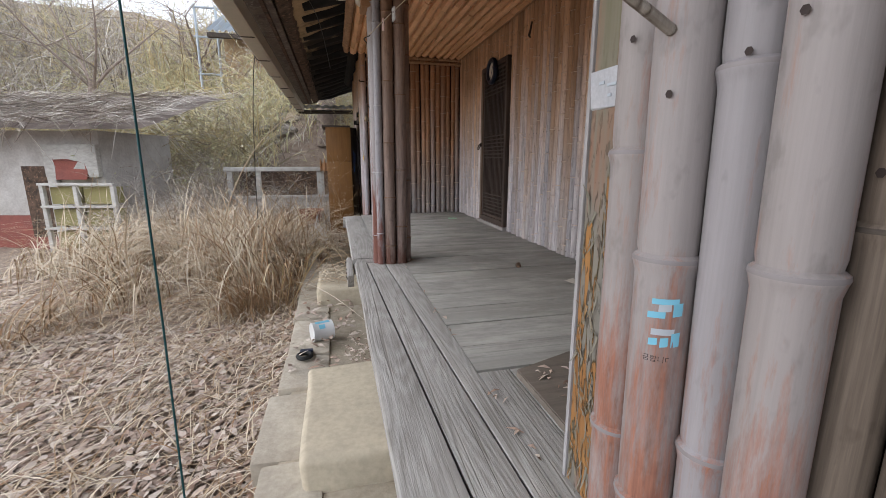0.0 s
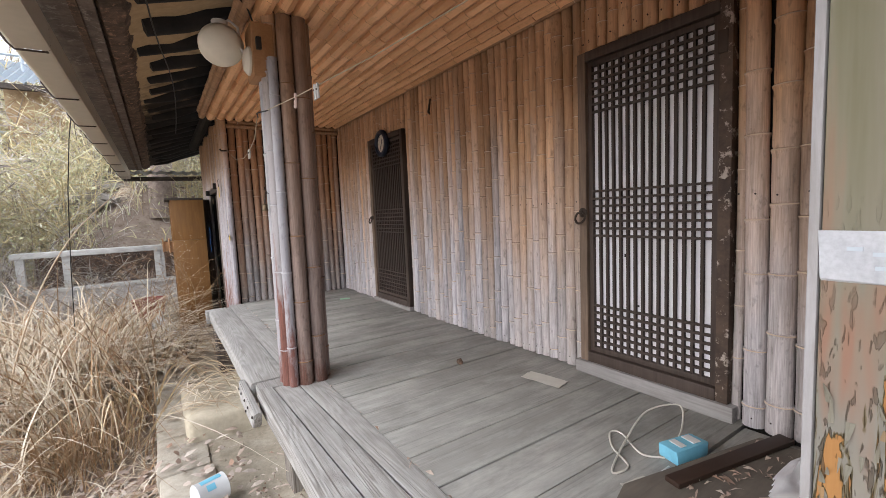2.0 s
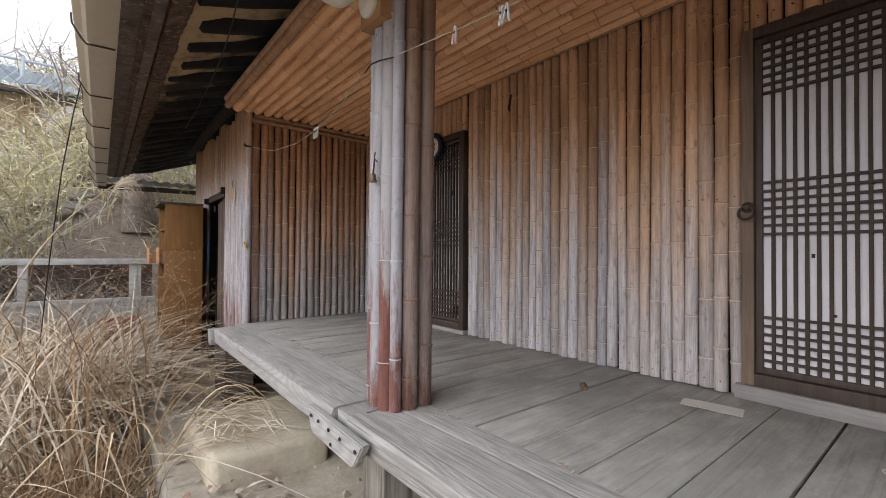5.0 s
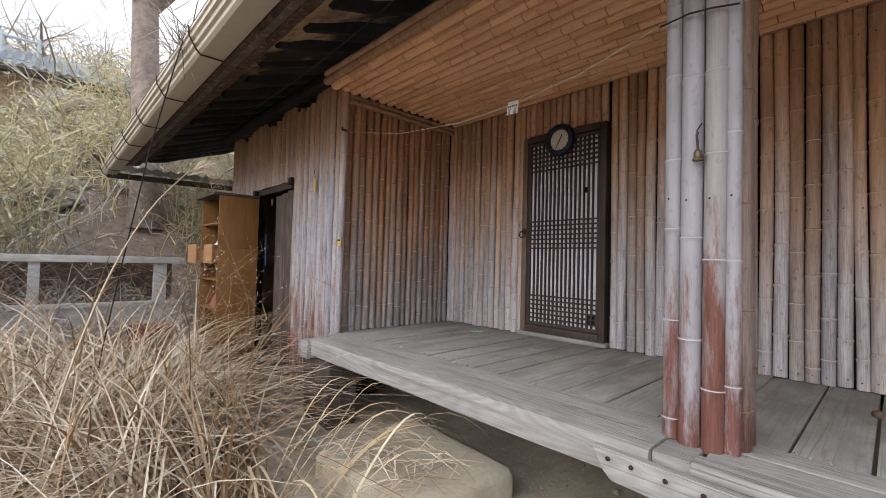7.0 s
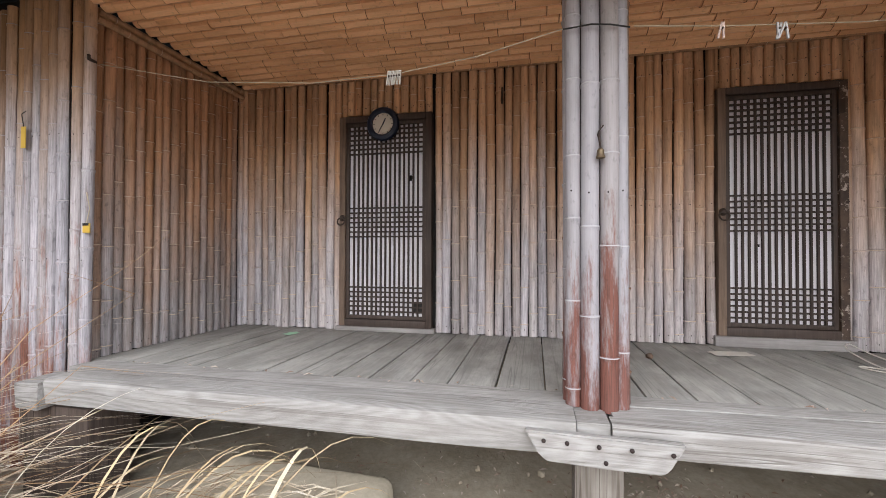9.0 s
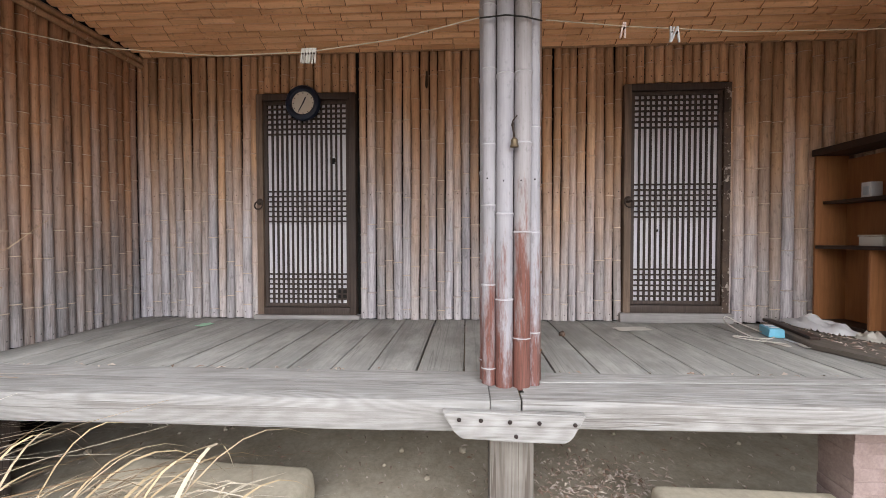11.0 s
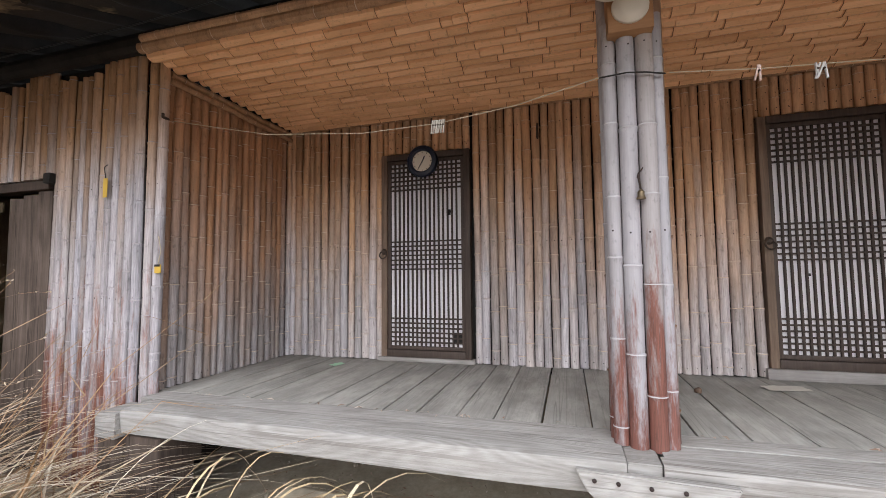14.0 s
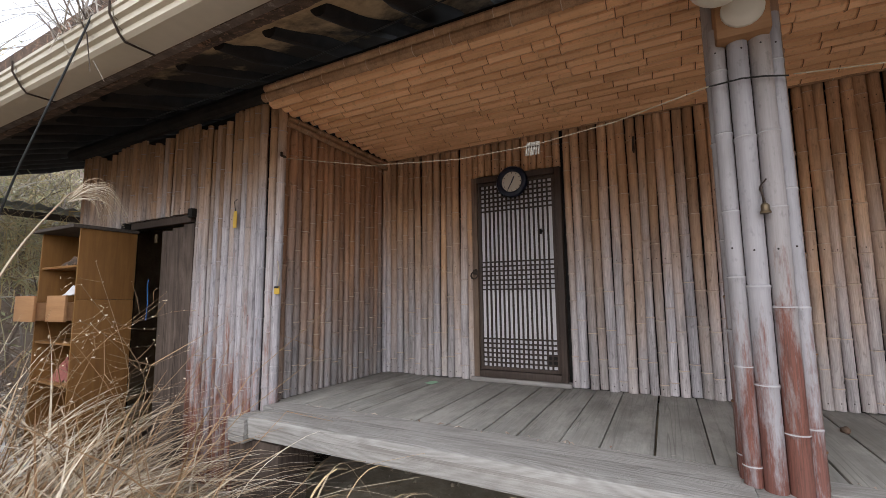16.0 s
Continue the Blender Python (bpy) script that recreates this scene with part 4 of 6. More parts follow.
lamp = thing("globe_lamp", 0.10, 3.55, 2.62, "cream opal globe lamp on a bent arm beside the post", "lamp")
bm = bmesh.new()
bmesh.ops.create_uvsphere(bm, u_segments=28, v_segments=16, radius=0.125, matrix=Matrix.Translation((0.10, 3.55, 2.76)) @ Matrix.Diagonal((1, 1, 0.96, 1)))
part("globe", bm, M_GLOBE, lamp, "yellowed opal globe")
part("arm", tube(bmesh.new(), [(0.235, 3.47, 2.66), (0.19, 3.48, 2.74), (0.19, 3.50, 2.86), (0.15, 3.53, 2.905), (0.10, 3.55, 2.885)], 0.008, 8), M_WHITE, lamp)
part("fitting", lathe(bmesh.new(), ((0.045, 0.0), (0.045, 0.03), (0.02, 0.04)), Matrix.Translation((0.10, 3.55, 2.868)), 16), M_WHITE, lamp)
part("ceiling_rose", lathe(bmesh.new(), ((0.082, 0.0), (0.08, 0.012), (0.06, 0.03), (0.04, 0.034)), Matrix.Translation((0.234, 3.46, 2.66)) @ Matrix.Rotation(radians(-90), 4, "Y"), 20), M_DIAL, lamp, "yellowed round mounting plate")

bell = thing("bell", 0.24, 3.445, 1.74, "small dull brass bell hung from the bamboo post", "bell")
part("bell_body", lathe(bmesh.new(), ((0.019, 0.0), (0.02, 0.006), (0.015, 0.015), (0.015, 0.034), (0.009, 0.042), (0.003, 0.046)), Matrix.Translation((0.252, 3.443, 1.765)), 14), M_BRASS, bell)
part("bell_chain", tube(bmesh.new(), [(0.252, 3.443, 1.81), (0.258, 3.446, 1.84), (0.262, 3.45, 1.868), (0.265, 3.446, 1.88)], 0.0045, 5), M_IRON, bell)
part("bell_hook", tube(bmesh.new(), [(0.282, 3.452, 1.87), (0.262, 3.45, 1.885), (0.255, 3.43, 1.91)], 0.003, 5), M_IRON, bell)

# clock over the first door
clock = thing("wall_clock", 1.82, 5.04, 2.36, "round navy wall clock with a cream dial above the door", "clock")
turn = Matrix.Translation((1.865, 5.04, 2.50)) @ Matrix.Rotation(radians(-90), 4, "Y") @ Matrix.Rotation(radians(90), 4, "Z")
part("clock_rim", lathe(bmesh.new(), ((0.148, 0.0), (0.15, 0.02), (0.14, 0.038), (0.112, 0.042), (0.098, 0.032), (0.098, 0.012)), turn, 36), M_NAVY, clock)
part("dial", lathe(bmesh.new(), ((0.097, 0.0), (0.097, 0.014)), turn, 32), M_DIAL, clock, "cream dial")
for ang, ln, wd in ((30, 0.075, 0.004), (205, 0.055, 0.0055)):
    bm = box(-wd, wd, -0.012, ln, 0.0155, 0.0175)
    bmesh.ops.transform(bm, matrix=turn @ Matrix.Rotation(radians(-ang), 4, "Z"), verts=bm.verts)
    part("pointer", bm, M_NAVY, clock)
for i in range(12):
    bm = box(-0.003, 0.003, 0.078, 0.09, 0.0145, 0.0155)
    bmesh.ops.transform(bm, matrix=turn @ Matrix.Rotation(radians(30 * i), 4, "Z"), verts=bm.verts)
    part("hour_mark", bm, M_IRON, clock)

# ---------------------------------------------------------------- pillar by the start
pillar = thing("pillar", 0.62, 0.7, DECK, "square pillar with olive paint peeling off orange wood", "pillar")
bm = box(0.55, 0.70, 0.50, 0.865, DECK + 0.002, 3.0, 0.006)
part("shaft", bm, M_PEEL, pillar)
fk = random.Random(31)
flakes = bmesh.new()
for i in range(230):  # curled tongues of paint standing off the bare wood
    z = 0.70 + 0.7 * fk.random() ** 1.3
    y, w, ln = fk.uniform(0.515, 0.855), fk.uniform(0.002, 0.0055), fk.uniform(0.015, 0.06)
    lift, lean = fk.uniform(0.004, 0.016), fk.uniform(-0.2, 0.2)
    rows_ = []
    for k in range(5):
        t = k / 4
        hw = w * (1 - 0.85 * t ** 1.5)
        x = 0.549 - lift * t ** 1.6
        rows_.append([flakes.verts.new((x - (0.0035 * w / 0.012 if c == 0 else 0.0), y + lean * ln * t + c * hw, z + ln * t * (1 if i % 3 else -1))) for c in (-1, 0, 1)])
    for p, q in zip(rows_, rows_[1:]):
        for c in (0, 1):
            flakes.faces.new((p[c], p[c + 1], q[c + 1], q[c]))
k = Nodes("paint_flake", 0.7)
part("paint_flakes", flakes, k.done(k.ramp(k.island(), (0.0, (0.17, 0.16, 0.125)), (0.5, (0.23, 0.21, 0.165)), (1.0, (0.27, 0.16, 0.07)))), pillar, "curled paint flakes", smooth=False)
part("corner_strip", box(0.546, 0.575, 0.866, 0.880, DECK + 0.002, 3.0, 0.003), M_STRIP, pillar, "flaking white corner strip")
part("paint_patch", box(0.545, 0.5495, 0.75, 0.866, 1.585, 1.66, 0.001, wob=0.003), M_PATCH, pillar, "white painted patch")
bm = bmesh.new()
tube(bm, [(0.53, 0.66, 1.80), (0.52, 0.655, 1.76), (0.535, 0.65, 1.72), (0.52, 0.648, 1.69)], 0.006, 5)
for y0, z0, w in ((0.775, 1.625, 0.03), (0.815, 1.632, 0.018), (0.79, 1.605, 0.012)):
    part("faded_print", box(0.5436, 0.5446, y0, y0 + w, z0, z0 + 0.006), M_TIN, pillar, "faded blue print")
hook = thing("lamp_socket", 0.53, 0.65, 1.66, "old black lamp socket with white stub on the pillar", "socket")
part("flex", tube(bmesh.new(), [(0.545, 0.64, 1.90), (0.53, 0.655, 1.82), (0.525, 0.66, 1.76), (0.52, 0.655, 1.72)], 0.004, 5), M_WIRE, hook)
part("socket_cap", lathe(bmesh.new(), ((0.012, 0), (0.016, 0.009), (0.015, 0.022), (0.007, 0.034)), Matrix.Translation((0.525, 0.655, 1.69)) @ Matrix.Rotation(radians(25), 4, "Y"), 12), M_WIRE, hook)
part("socket_stub", box(0.508, 0.528, 0.632, 0.656, 1.664, 1.694, 0.005, wob=0.003), M_DRAB, hook)
bm.free()
plug = thing("wire_plug", 0.53, 0.61, 1.53, "black plug with two brass pins hung on the pillar", "plug")
part("plug_lead", tube(bmesh.new(), smooth([(0.543, 0.60, 1.90), (0.535, 0.615, 1.80), (0.53, 0.612, 1.70), (0.528, 0.615, 1.60)]), 0.004, 6), M_WIRE, plug)
part("plug_body", lathe(bmesh.new(), ((0.016, 0), (0.017, 0.018), (0.010, 0.045), (0.006, 0.058)), Matrix.Translation((0.528, 0.615, 1.545)), 12), M_WIRE, plug)
for dy in (-0.007, 0.007):
    part("pin", tube(bmesh.new(), [(0.528, 0.615 + dy, 1.546), (0.528, 0.615 + dy, 1.526)], 0.0024, 6), M_YELLOW, plug, "brass pin")
peg = tagged(part("wall_peg", tube(bmesh.new(), [(0.302, 0.425, 1.648), (0.366, 0.428, 1.617)], 0.0065, 10), M_POSTWOOD), "stubby grey bamboo peg driven between the poles", "peg")


# stamp and printed word on the thick pole
turn = Matrix.Translation((0.397, 0.434, 0.012)) @ Matrix.Rotation(radians(229), 4, "Z")
pole_print = thing("pole_print", 0.405, 0.44, 1.2, "faded blue stamp and black word printed on the bamboo pole", "print")


def stuck(u, z, w, hgt, name, mat, ang=0.0):
    """A thin curved patch on the pole's face, u along its girth."""
    bm = bmesh.new()
    g = []
    for i in range(5):
        a = (u + w * i / 4) / 0.0370
        g.append([bm.verts.new(turn @ Vector((0.0372 * math.cos(a), 0.0372 * math.sin(a), z + q + ang * i / 4))) for q in (0, hgt)])
    for p, q in zip(g, g[1:]):
        bm.faces.new((p[0], q[0], q[1], p[1]))
    part(name, bm, mat, pole_print)


for u, z, w, hgt, mt in ((-0.012, 1.297, 0.03, 0.007, M_LIGHTBLUE), (0.012, 1.283, 0.011, 0.016, M_LIGHTBLUE), (-0.016, 1.279, 0.02, 0.008, M_LIGHTBLUE), (-0.004, 1.288, 0.014, 0.009, M_TIN),
                         (-0.01, 1.258, 0.026, 0.008, M_TIN), (0.013, 1.244, 0.01, 0.018, M_LIGHTBLUE), (0.001, 1.243, 0.009, 0.012, M_LIGHTBLUE), (-0.012, 1.244, 0.01, 0.009, M_LIGHTBLUE)):
    stuck(u, z, w, hgt, "stamp_patch", mt, 0.002)
txt = bpy.data.curves.new("word", "FONT")
txt.body, txt.size, txt.align_x = "\uae08\ud569\ub2c8\ub2e4", 0.0092, "CENTER"
tmp = bpy.data.objects.new("word", txt)
scene.collection.objects.link(tmp)
bpy.context.view_layer.update()
me = bpy.data.meshes.new_from_object(tmp.evaluated_get(bpy.context.evaluated_depsgraph_get()))
bpy.data.objects.remove(tmp)
for v in me.vertices:
    a = v.co.x / 0.0370
    v.co = turn @ Vector((0.0373 * math.cos(a), 0.0373 * math.sin(a), 1.224 + v.co.y))
me.materials.append(M_WIRE)
place("word", me, Matrix(), pole_print)

# ---------------------------------------------------------------- things on the deck
shelf = thing("bookshelf", 1.3, 0.85, DECK, "brown open bookshelf against the bamboo end wall", "shelf")
SX0, SX1, SY0, SY1, SZ = 0.95, 1.845, 0.66, 0.90, 2.0
Z0 = DECK + 0.002
part("side_panel", box(SX1 - 0.02, SX1, SY0, SY1, Z0, SZ, 0.002), M_SHELF, shelf)
part("side_panel", box(SX0, SX0 + 0.02, SY0, SY1, Z0, SZ, 0.002), M_SHELF, shelf)
part("back_panel", box(SX0 + 0.02, SX1 - 0.02, SY0, SY0 + 0.008, Z0 + 0.02, SZ - 0.03), M_SHELF, shelf)
part("top_board", box(SX0 - 0.015, SX1 + 0.012, SY0, SY1 + 0.015, SZ, SZ + 0.05, 0.003), M_SHELFDARK, shelf, "dark top board")
part("base_board", box(SX0 + 0.02, SX1 - 0.02, SY0 + 0.01, SY1 - 0.01, Z0, Z0 + 0.05, 0.002), M_SHELFDARK, shelf)
part("shelf_board", box(SX0 + 0.02, SX1 - 0.02, SY0 + 0.01, SY1 + 0.004, 1.27, 1.295, 0.002), M_SHELFDARK, shelf)
part("shelf_board", box(1.215, SX1 - 0.02, SY0 + 0.01, SY1 - 0.05, 1.62, 1.642, 0.002), M_SHELFDARK, shelf)
part("shelf_board", box(SX0 + 0.02, 1.195, SY0 + 0.01, SY1 - 0.03, 1.60, 1.622, 0.002), M_SHELFDARK, shelf)
part("divider", box(1.195, 1.215, SY0 + 0.01, SY1 - 0.005, 1.296, SZ - 0.002, 0.002), M_SHELF, shelf)
part("divider", box(1.37, 1.39, SY0 + 0.01, SY1 - 0.01, Z0 + 0.051, 1.269, 0.002), M_SHELF, shelf)

mug = thing("printed_box", 1.50, 0.78, 1.642, "small white printed box on the shelf", "box")
part("body", box(1.46, 1.535, 0.74, 0.82, 1.643, 1.75, 0.004), M_WHITE, mug)
part("print_band", box(1.475, 1.52, 0.8201, 0.8225, 1.66, 1.72), M_TIN, mug, "blue-grey print")
tray = thing("tray", 1.42, 0.9, 1.296, "grey tray box lying on the middle shelf", "box")
part("tray_body", box(1.33, 1.50, 0.70, 0.86, 1.297, 1.362, 0.005), M_DRAB, tray)
part("tray_lid", box(1.325, 1.505, 0.695, 0.865, 1.363, 1.375, 0.003), M_KERB, tray)
tagged(part("bottle", lathe(bmesh.new(), ((0.025, 0), (0.026, 0.09), (0.012, 0.12), (0.012, 0.15)), Matrix.Translation((1.255, 0.84, 1.296)), 14), M_WIRE), "small dark bottle on the middle shelf", "bottle")
papers = thing("paper_stack", 1.0, 0.95, 1.622, "loose pale papers stacked on the shelf", "papers")
for i in range(4):
    bm = box(1.03, 1.17, 0.69, 0.85, 1.623 + 0.012 * i, 1.634 + 0.012 * i, 0.001)
    bmesh.ops.rotate(bm, verts=bm.verts, cent=(1.10, 0.77, 0), matrix=Matrix.Rotation(radians(rng.uniform(-9, 9)), 3, "Z"))
    part("sheet", bm, M_DRAB, papers)
tagged(part("paper_roll", box(1.02, 1.17, 0.70, 0.85, 1.297, 1.315, 0.004, wob=0.004), M_DRAB), "flat pale paper on the middle shelf", "papers")


def heap(name, cx, cy, cz, rx, ry, h, mat, label, category, seed, n=26):
    """A crumpled heap of cloth or bag."""
    bm = bmesh.new()
    g = []
    for i in range(n + 1):
        row = []
        for j in range(n + 1):
            u, v = i / n * 2 - 1, j / n * 2 - 1
            d = max(1 - (u * u + v * v) ** 0.75, 0)
            f = noise.noise(Vector((u * 2.2, v * 2.2, seed))) * 0.4 + 0.28 * math.sin(7 * u + 5 * v + 4 * noise.noise(Vector((u * 1.6, v * 1.6, seed + 3)))) + 0.1 * noise.noise(Vector((u * 6, v * 6, seed)))
            k = 1 + 0.22 * noise.noise(Vector((u * 1.4, v * 1.4, seed + 9)))
            row.append(bm.verts.new((cx + rx * u * k, cy + ry * v * k, cz + 0.004 + h * d ** 0.6 * (0.75 + f))))
        g.append(row)
    for i in range(n):
        for j in range(n):
            if ((i + 0.5) / n * 2 - 1) ** 2 + ((j + 0.5) / n * 2 - 1) ** 2 < 1.02:
                bm.faces.new((g[i][j], g[i + 1][j], g[i + 1][j + 1], g[i][j + 1]))
    bmesh.ops.delete(bm, geom=[v for v in bm.verts if not v.link_faces], context="VERTS")
    bmesh.ops.solidify(bm, geom=list(bm.faces), thickness=0.004)
    return tagged(part(name, bm, mat), label, category)


heap("crumpled_cloth", 1.55, 1.09, DECK + 0.035, 0.29, 0.13, 0.085, M_CLOTH, "crumpled white cloth heaped on the deck by the bookshelf", "cloth", 3)
heap("cloth_scrap", 1.16, 1.06, DECK + 0.035, 0.10, 0.06, 0.06, M_DRAB, "crumpled drab cloth on the dark panel", "cloth", 8, 16)
heap("dark_bag", 1.0, 1.04, DECK + 0.035, 0.08, 0.05, 0.08, M_WIRE, "crumpled black plastic bag by the bookshelf", "bag", 12, 14)
board = thing("loose_batten", 1.48, 1.345, DECK + 0.036, "dark loose batten lying on the board panel", "batten")
bm = box(-0.33, 0.33, -0.03, 0.03, 0.0, 0.02, 0.003)
bmesh.ops.transform(bm, matrix=pose(1.48, 1.345, DECK + 0.036, 0, 0, -12), verts=bm.verts)
part("batten", bm, M_SHELFDARK, board)
carton = thing("blue_box", 1.39, 1.47, DECK, "crushed light-blue carton lying on the deck", "box")
bm = box(-0.09, 0.09, -0.045, 0.045, 0.0, 0.06, 0.008, wob=0.008)
bmesh.ops.transform(bm, matrix=pose(1.42, 1.505, DECK + 0.006, 0, 0, -13), verts=bm.verts)
part("carton", bm, M_LIGHTBLUE, carton)
for a, b in ((-0.05, -0.02), (0.02, 0.06)):
    bm = box(a, b, -0.03, 0.028, 0.0615, 0.0645)
    bmesh.ops.transform(bm, matrix=pose(1.42, 1.505, DECK + 0.006, 0, 0, -13), verts=bm.verts)
    part("label_patch", bm, M_WHITE, carton)
cable = thing("cable", 1.3, 1.6, DECK, "loose white flex curled on the deck", "cable")
loop = [(1.45, 1.55, 0.02), (1.60, 1.60, 0.05), (1.68, 1.66, 0.09), (1.55, 1.74, 0.07), (1.34, 1.71, 0.02), (1.10, 1.62, 0.006), (1.18, 1.60, 0.006), (1.25, 1.72, 0.006), (1.35, 1.80, 0.006), (1.38, 1.76, 0.006), (1.30, 1.62, 0.006), (1.34, 1.54, 0.01)]
part("flex", tube(bmesh.new(), smooth([(x, y, DECK + z) for x, y, z in loop]), 0.0042, 6), M_DRAB, cable)
part("flex", tube(bmesh.new(), [(1.30, 1.5, DECK + 0.006), (1.16, 1.50, DECK + 0.006), (1.05, 1.44, DECK + 0.01), (1.12, 1.40, DECK + 0.012)], 0.005, 6), M_WHITE, cable)
for n_, (x, y, a, w, l, mt, lab) in enumerate(((1.57, 2.41, 12, 0.055, 0.13, M_DRAB, "pale flat paper scrap on the deck"), (1.57, 5.75, 70, 0.035, 0.06, M_GREENBIT, "green torn scrap on the deck boards"), (0.98, 1.05, 40, 0.06, 0.09, M_WHITE, "white paper scrap on the dark panel"), (0.90, 1.00, 10, 0.025, 0.05, M_YELLOW, "yellow scrap on the dark panel"), (1.10, 1.50, 80, 0.04, 0.06, M_DRAB, "crumpled pale tissue on the deck"))):
    bm = bmesh.new()
    bmesh.ops.create_grid(bm, x_segments=6, y_segments=6, size=1)
    for v in bm.verts:
        v.co = Vector((v.co.x * w, v.co.y * l, 0.006 + 0.012 * abs(noise.noise(Vector((v.co.x, v.co.y, n_ * 3.1)) * 1.3))))
    bmesh.ops.solidify(bm, geom=list(bm.faces), thickness=0.002)
    bmesh.ops.transform(bm, matrix=pose(x, y, DECK + (0.034 if n_ in (2, 3) else 0.002), 0, 0, a), verts=bm.verts)
    tagged(part("paper_scrap", bm, mt), lab, "scrap")
bm = bmesh.new()
bmesh.ops.create_icosphere(bm, subdivisions=2, radius=0.022)
for v in bm.verts:
    v.co *= 1 + 0.4 * noise.noise(v.co * 60)
bmesh.ops.translate(bm, verts=bm.verts, vec=(1.35, 2.98, DECK + 0.014))
tagged(part("clod", bm, M_EAVE), "small dark clod of earth on the deck", "clod")

# clothes line from wall to post to wall, with pegs
line = thing("clothes_line", 0.4, 3.5, 2.3, "thin pale clothes line strung along the veranda", "line")
part("cord", tube(bmesh.new(), [(0.47, 6.44, 2.55), (0.43, 5.6, 2.35), (0.39, 4.9, 2.27), (0.36, 4.43, 2.265), (0.33, 4.0, 2.30), (0.28, 3.60, 2.365)], 0.0028, 5), M_CORD, line)
part("cord", tube(bmesh.new(), [(0.28, 3.30, 2.345), (0.34, 2.92, 2.335), (0.50, 2.3, 2.37), (0.75, 1.5, 2.48), (1.05, 0.65, 2.63)], 0.0025, 5), M_CORD, line)
part("lashing", tube(bmesh.new(), [(0.285, 3.60, 2.365), (0.255, 3.48, 2.36), (0.255, 3.40, 2.35), (0.285, 3.315, 2.345)], 0.004, 5), M_WIRE, line)
part("hook", tube(bmesh.new(), [(0.46, 6.46, 2.56), (0.40, 6.44, 2.555), (0.385, 6.42, 2.57)], 0.01, 6), M_IRON, line)


def clothes_peg(x, y, z, tilt, mat, name="clothes_peg"):
    p = thing(name, x, y, z, "small pale plastic clothes peg on the line", "peg", "pegs on the clothes line")
    for s in (-1, 1):
        bm = box(-0.005, 0.005, 0.001, 0.009, -0.055, 0.018, 0.002)
        bmesh.ops.transform(bm, matrix=pose(x, y, z, s * 7 + tilt, 0, 0 if s > 0 else 180), verts=bm.verts)
        part("peg_leg", bm, mat, p)
    part("peg_spring", tube(bmesh.new(), [(x - 0.008, y, z - 0.01), (x + 0.008, y, z - 0.01)], 0.005, 8), M_IRON, p)


clothes_peg(0.34, 2.93, 2.335, 6, M_PINK)
clothes_peg(0.37, 2.70, 2.325, -8, M_WHITE)
clothes_peg(0.375, 2.675, 2.325, 14, M_WHITE)
for i in range(5):
    clothes_peg(0.36, 4.40 + 0.014 * i, 2.265, rng.uniform(-4, 4), M_DRAB)

tag = thing("padlock_tag", 0.44, 6.43, 1.44, "small yellow tag hung on a wire on the corner pole", "tag")
part("plate", box(0.405, 0.412, 6.42, 6.475, 1.47, 1.53, 0.003), M_YELLOW, tag)
part("clip", box(0.40, 0.404, 6.425, 6.47, 1.515, 1.53, 0.001), M_WIRE, tag)
part("wire", tube(bmesh.new(), [(0.41, 6.45, 1.53), (0.405, 6.42, 1.62), (0.40, 6.44, 1.72)], 0.003, 5), M_CORD, tag)
tag2 = thing("plastic_tag", 0.39, 6.95, 2.02, "translucent yellow plastic strip nailed to the store wall", "tag")
part("strip", box(0.392, 0.398, 6.93, 6.97, 2.02, 2.16, 0.003), M_YELLOW, tag2)
part("wire", tube(bmesh.new(), [(0.395, 6.95, 2.16), (0.39, 6.96, 2.24), (0.40, 6.94, 2.26)], 0.003, 5), M_WIRE, tag2)

# small hook left on the back wall
tagged(part("wall_hook", tube(bmesh.new(), [(1.85, 3.99, 2.74), (1.835, 3.99, 2.66), (1.825, 3.99, 2.62), (1.84, 3.99, 2.60)], [0.008, 0.01, 0.012, 0.006], 6), M_IRON), "dark iron hook nailed to the bamboo wall", "hook")

# ---------------------------------------------------------------- store door and cupboard
store = thing("door_3", 0.5, 8.15, -0.1, "weathered plank store door standing ajar over darkness", "door", kind="structure")
part("lintel_block", box(0.39, 0.56, 7.53, 7.60, 2.17, 2.25, 0.006), M_SOOT_SHADE, store)
part("lintel_block", box(0.39, 0.56, 8.64, 8.70, 2.13, 2.21, 0.006), M_SOOT_SHADE, store)
part("lintel", box(0.44, 0.56, 7.62, 8.62, 2.14, 2.21, 0.006), M_DARKWOOD, store)
for i, (y0, y1) in enumerate(((7.60, 7.76), (7.765, 7.93), (7.935, 8.10))):
    part("door_plank", box(0.46 + 0.004 * i, 0.49, y0, y1, 0.0, 2.13 - 0.02 * i, 0.004, wob=0.004), M_PLANKDOOR, store)
bm = bmesh.new()
for i in range(2):
    box(-0.015, 0.015, -0.14 * (i + 1), -0.14 * i - 0.004, 0, 2.05, 0.004, bm=bm)
bmesh.ops.transform(bm, matrix=pose(0.42, 8.66, 0.02, 0, 0, -38), verts=bm.verts)
part("door_leaf", bm, M_PLANKDOOR, store, "dark leaf swung inward")
part("latch", box(0.425, 0.44, 8.12, 8.16, 1.98, 2.06, 0.004), M_BRASS, store)

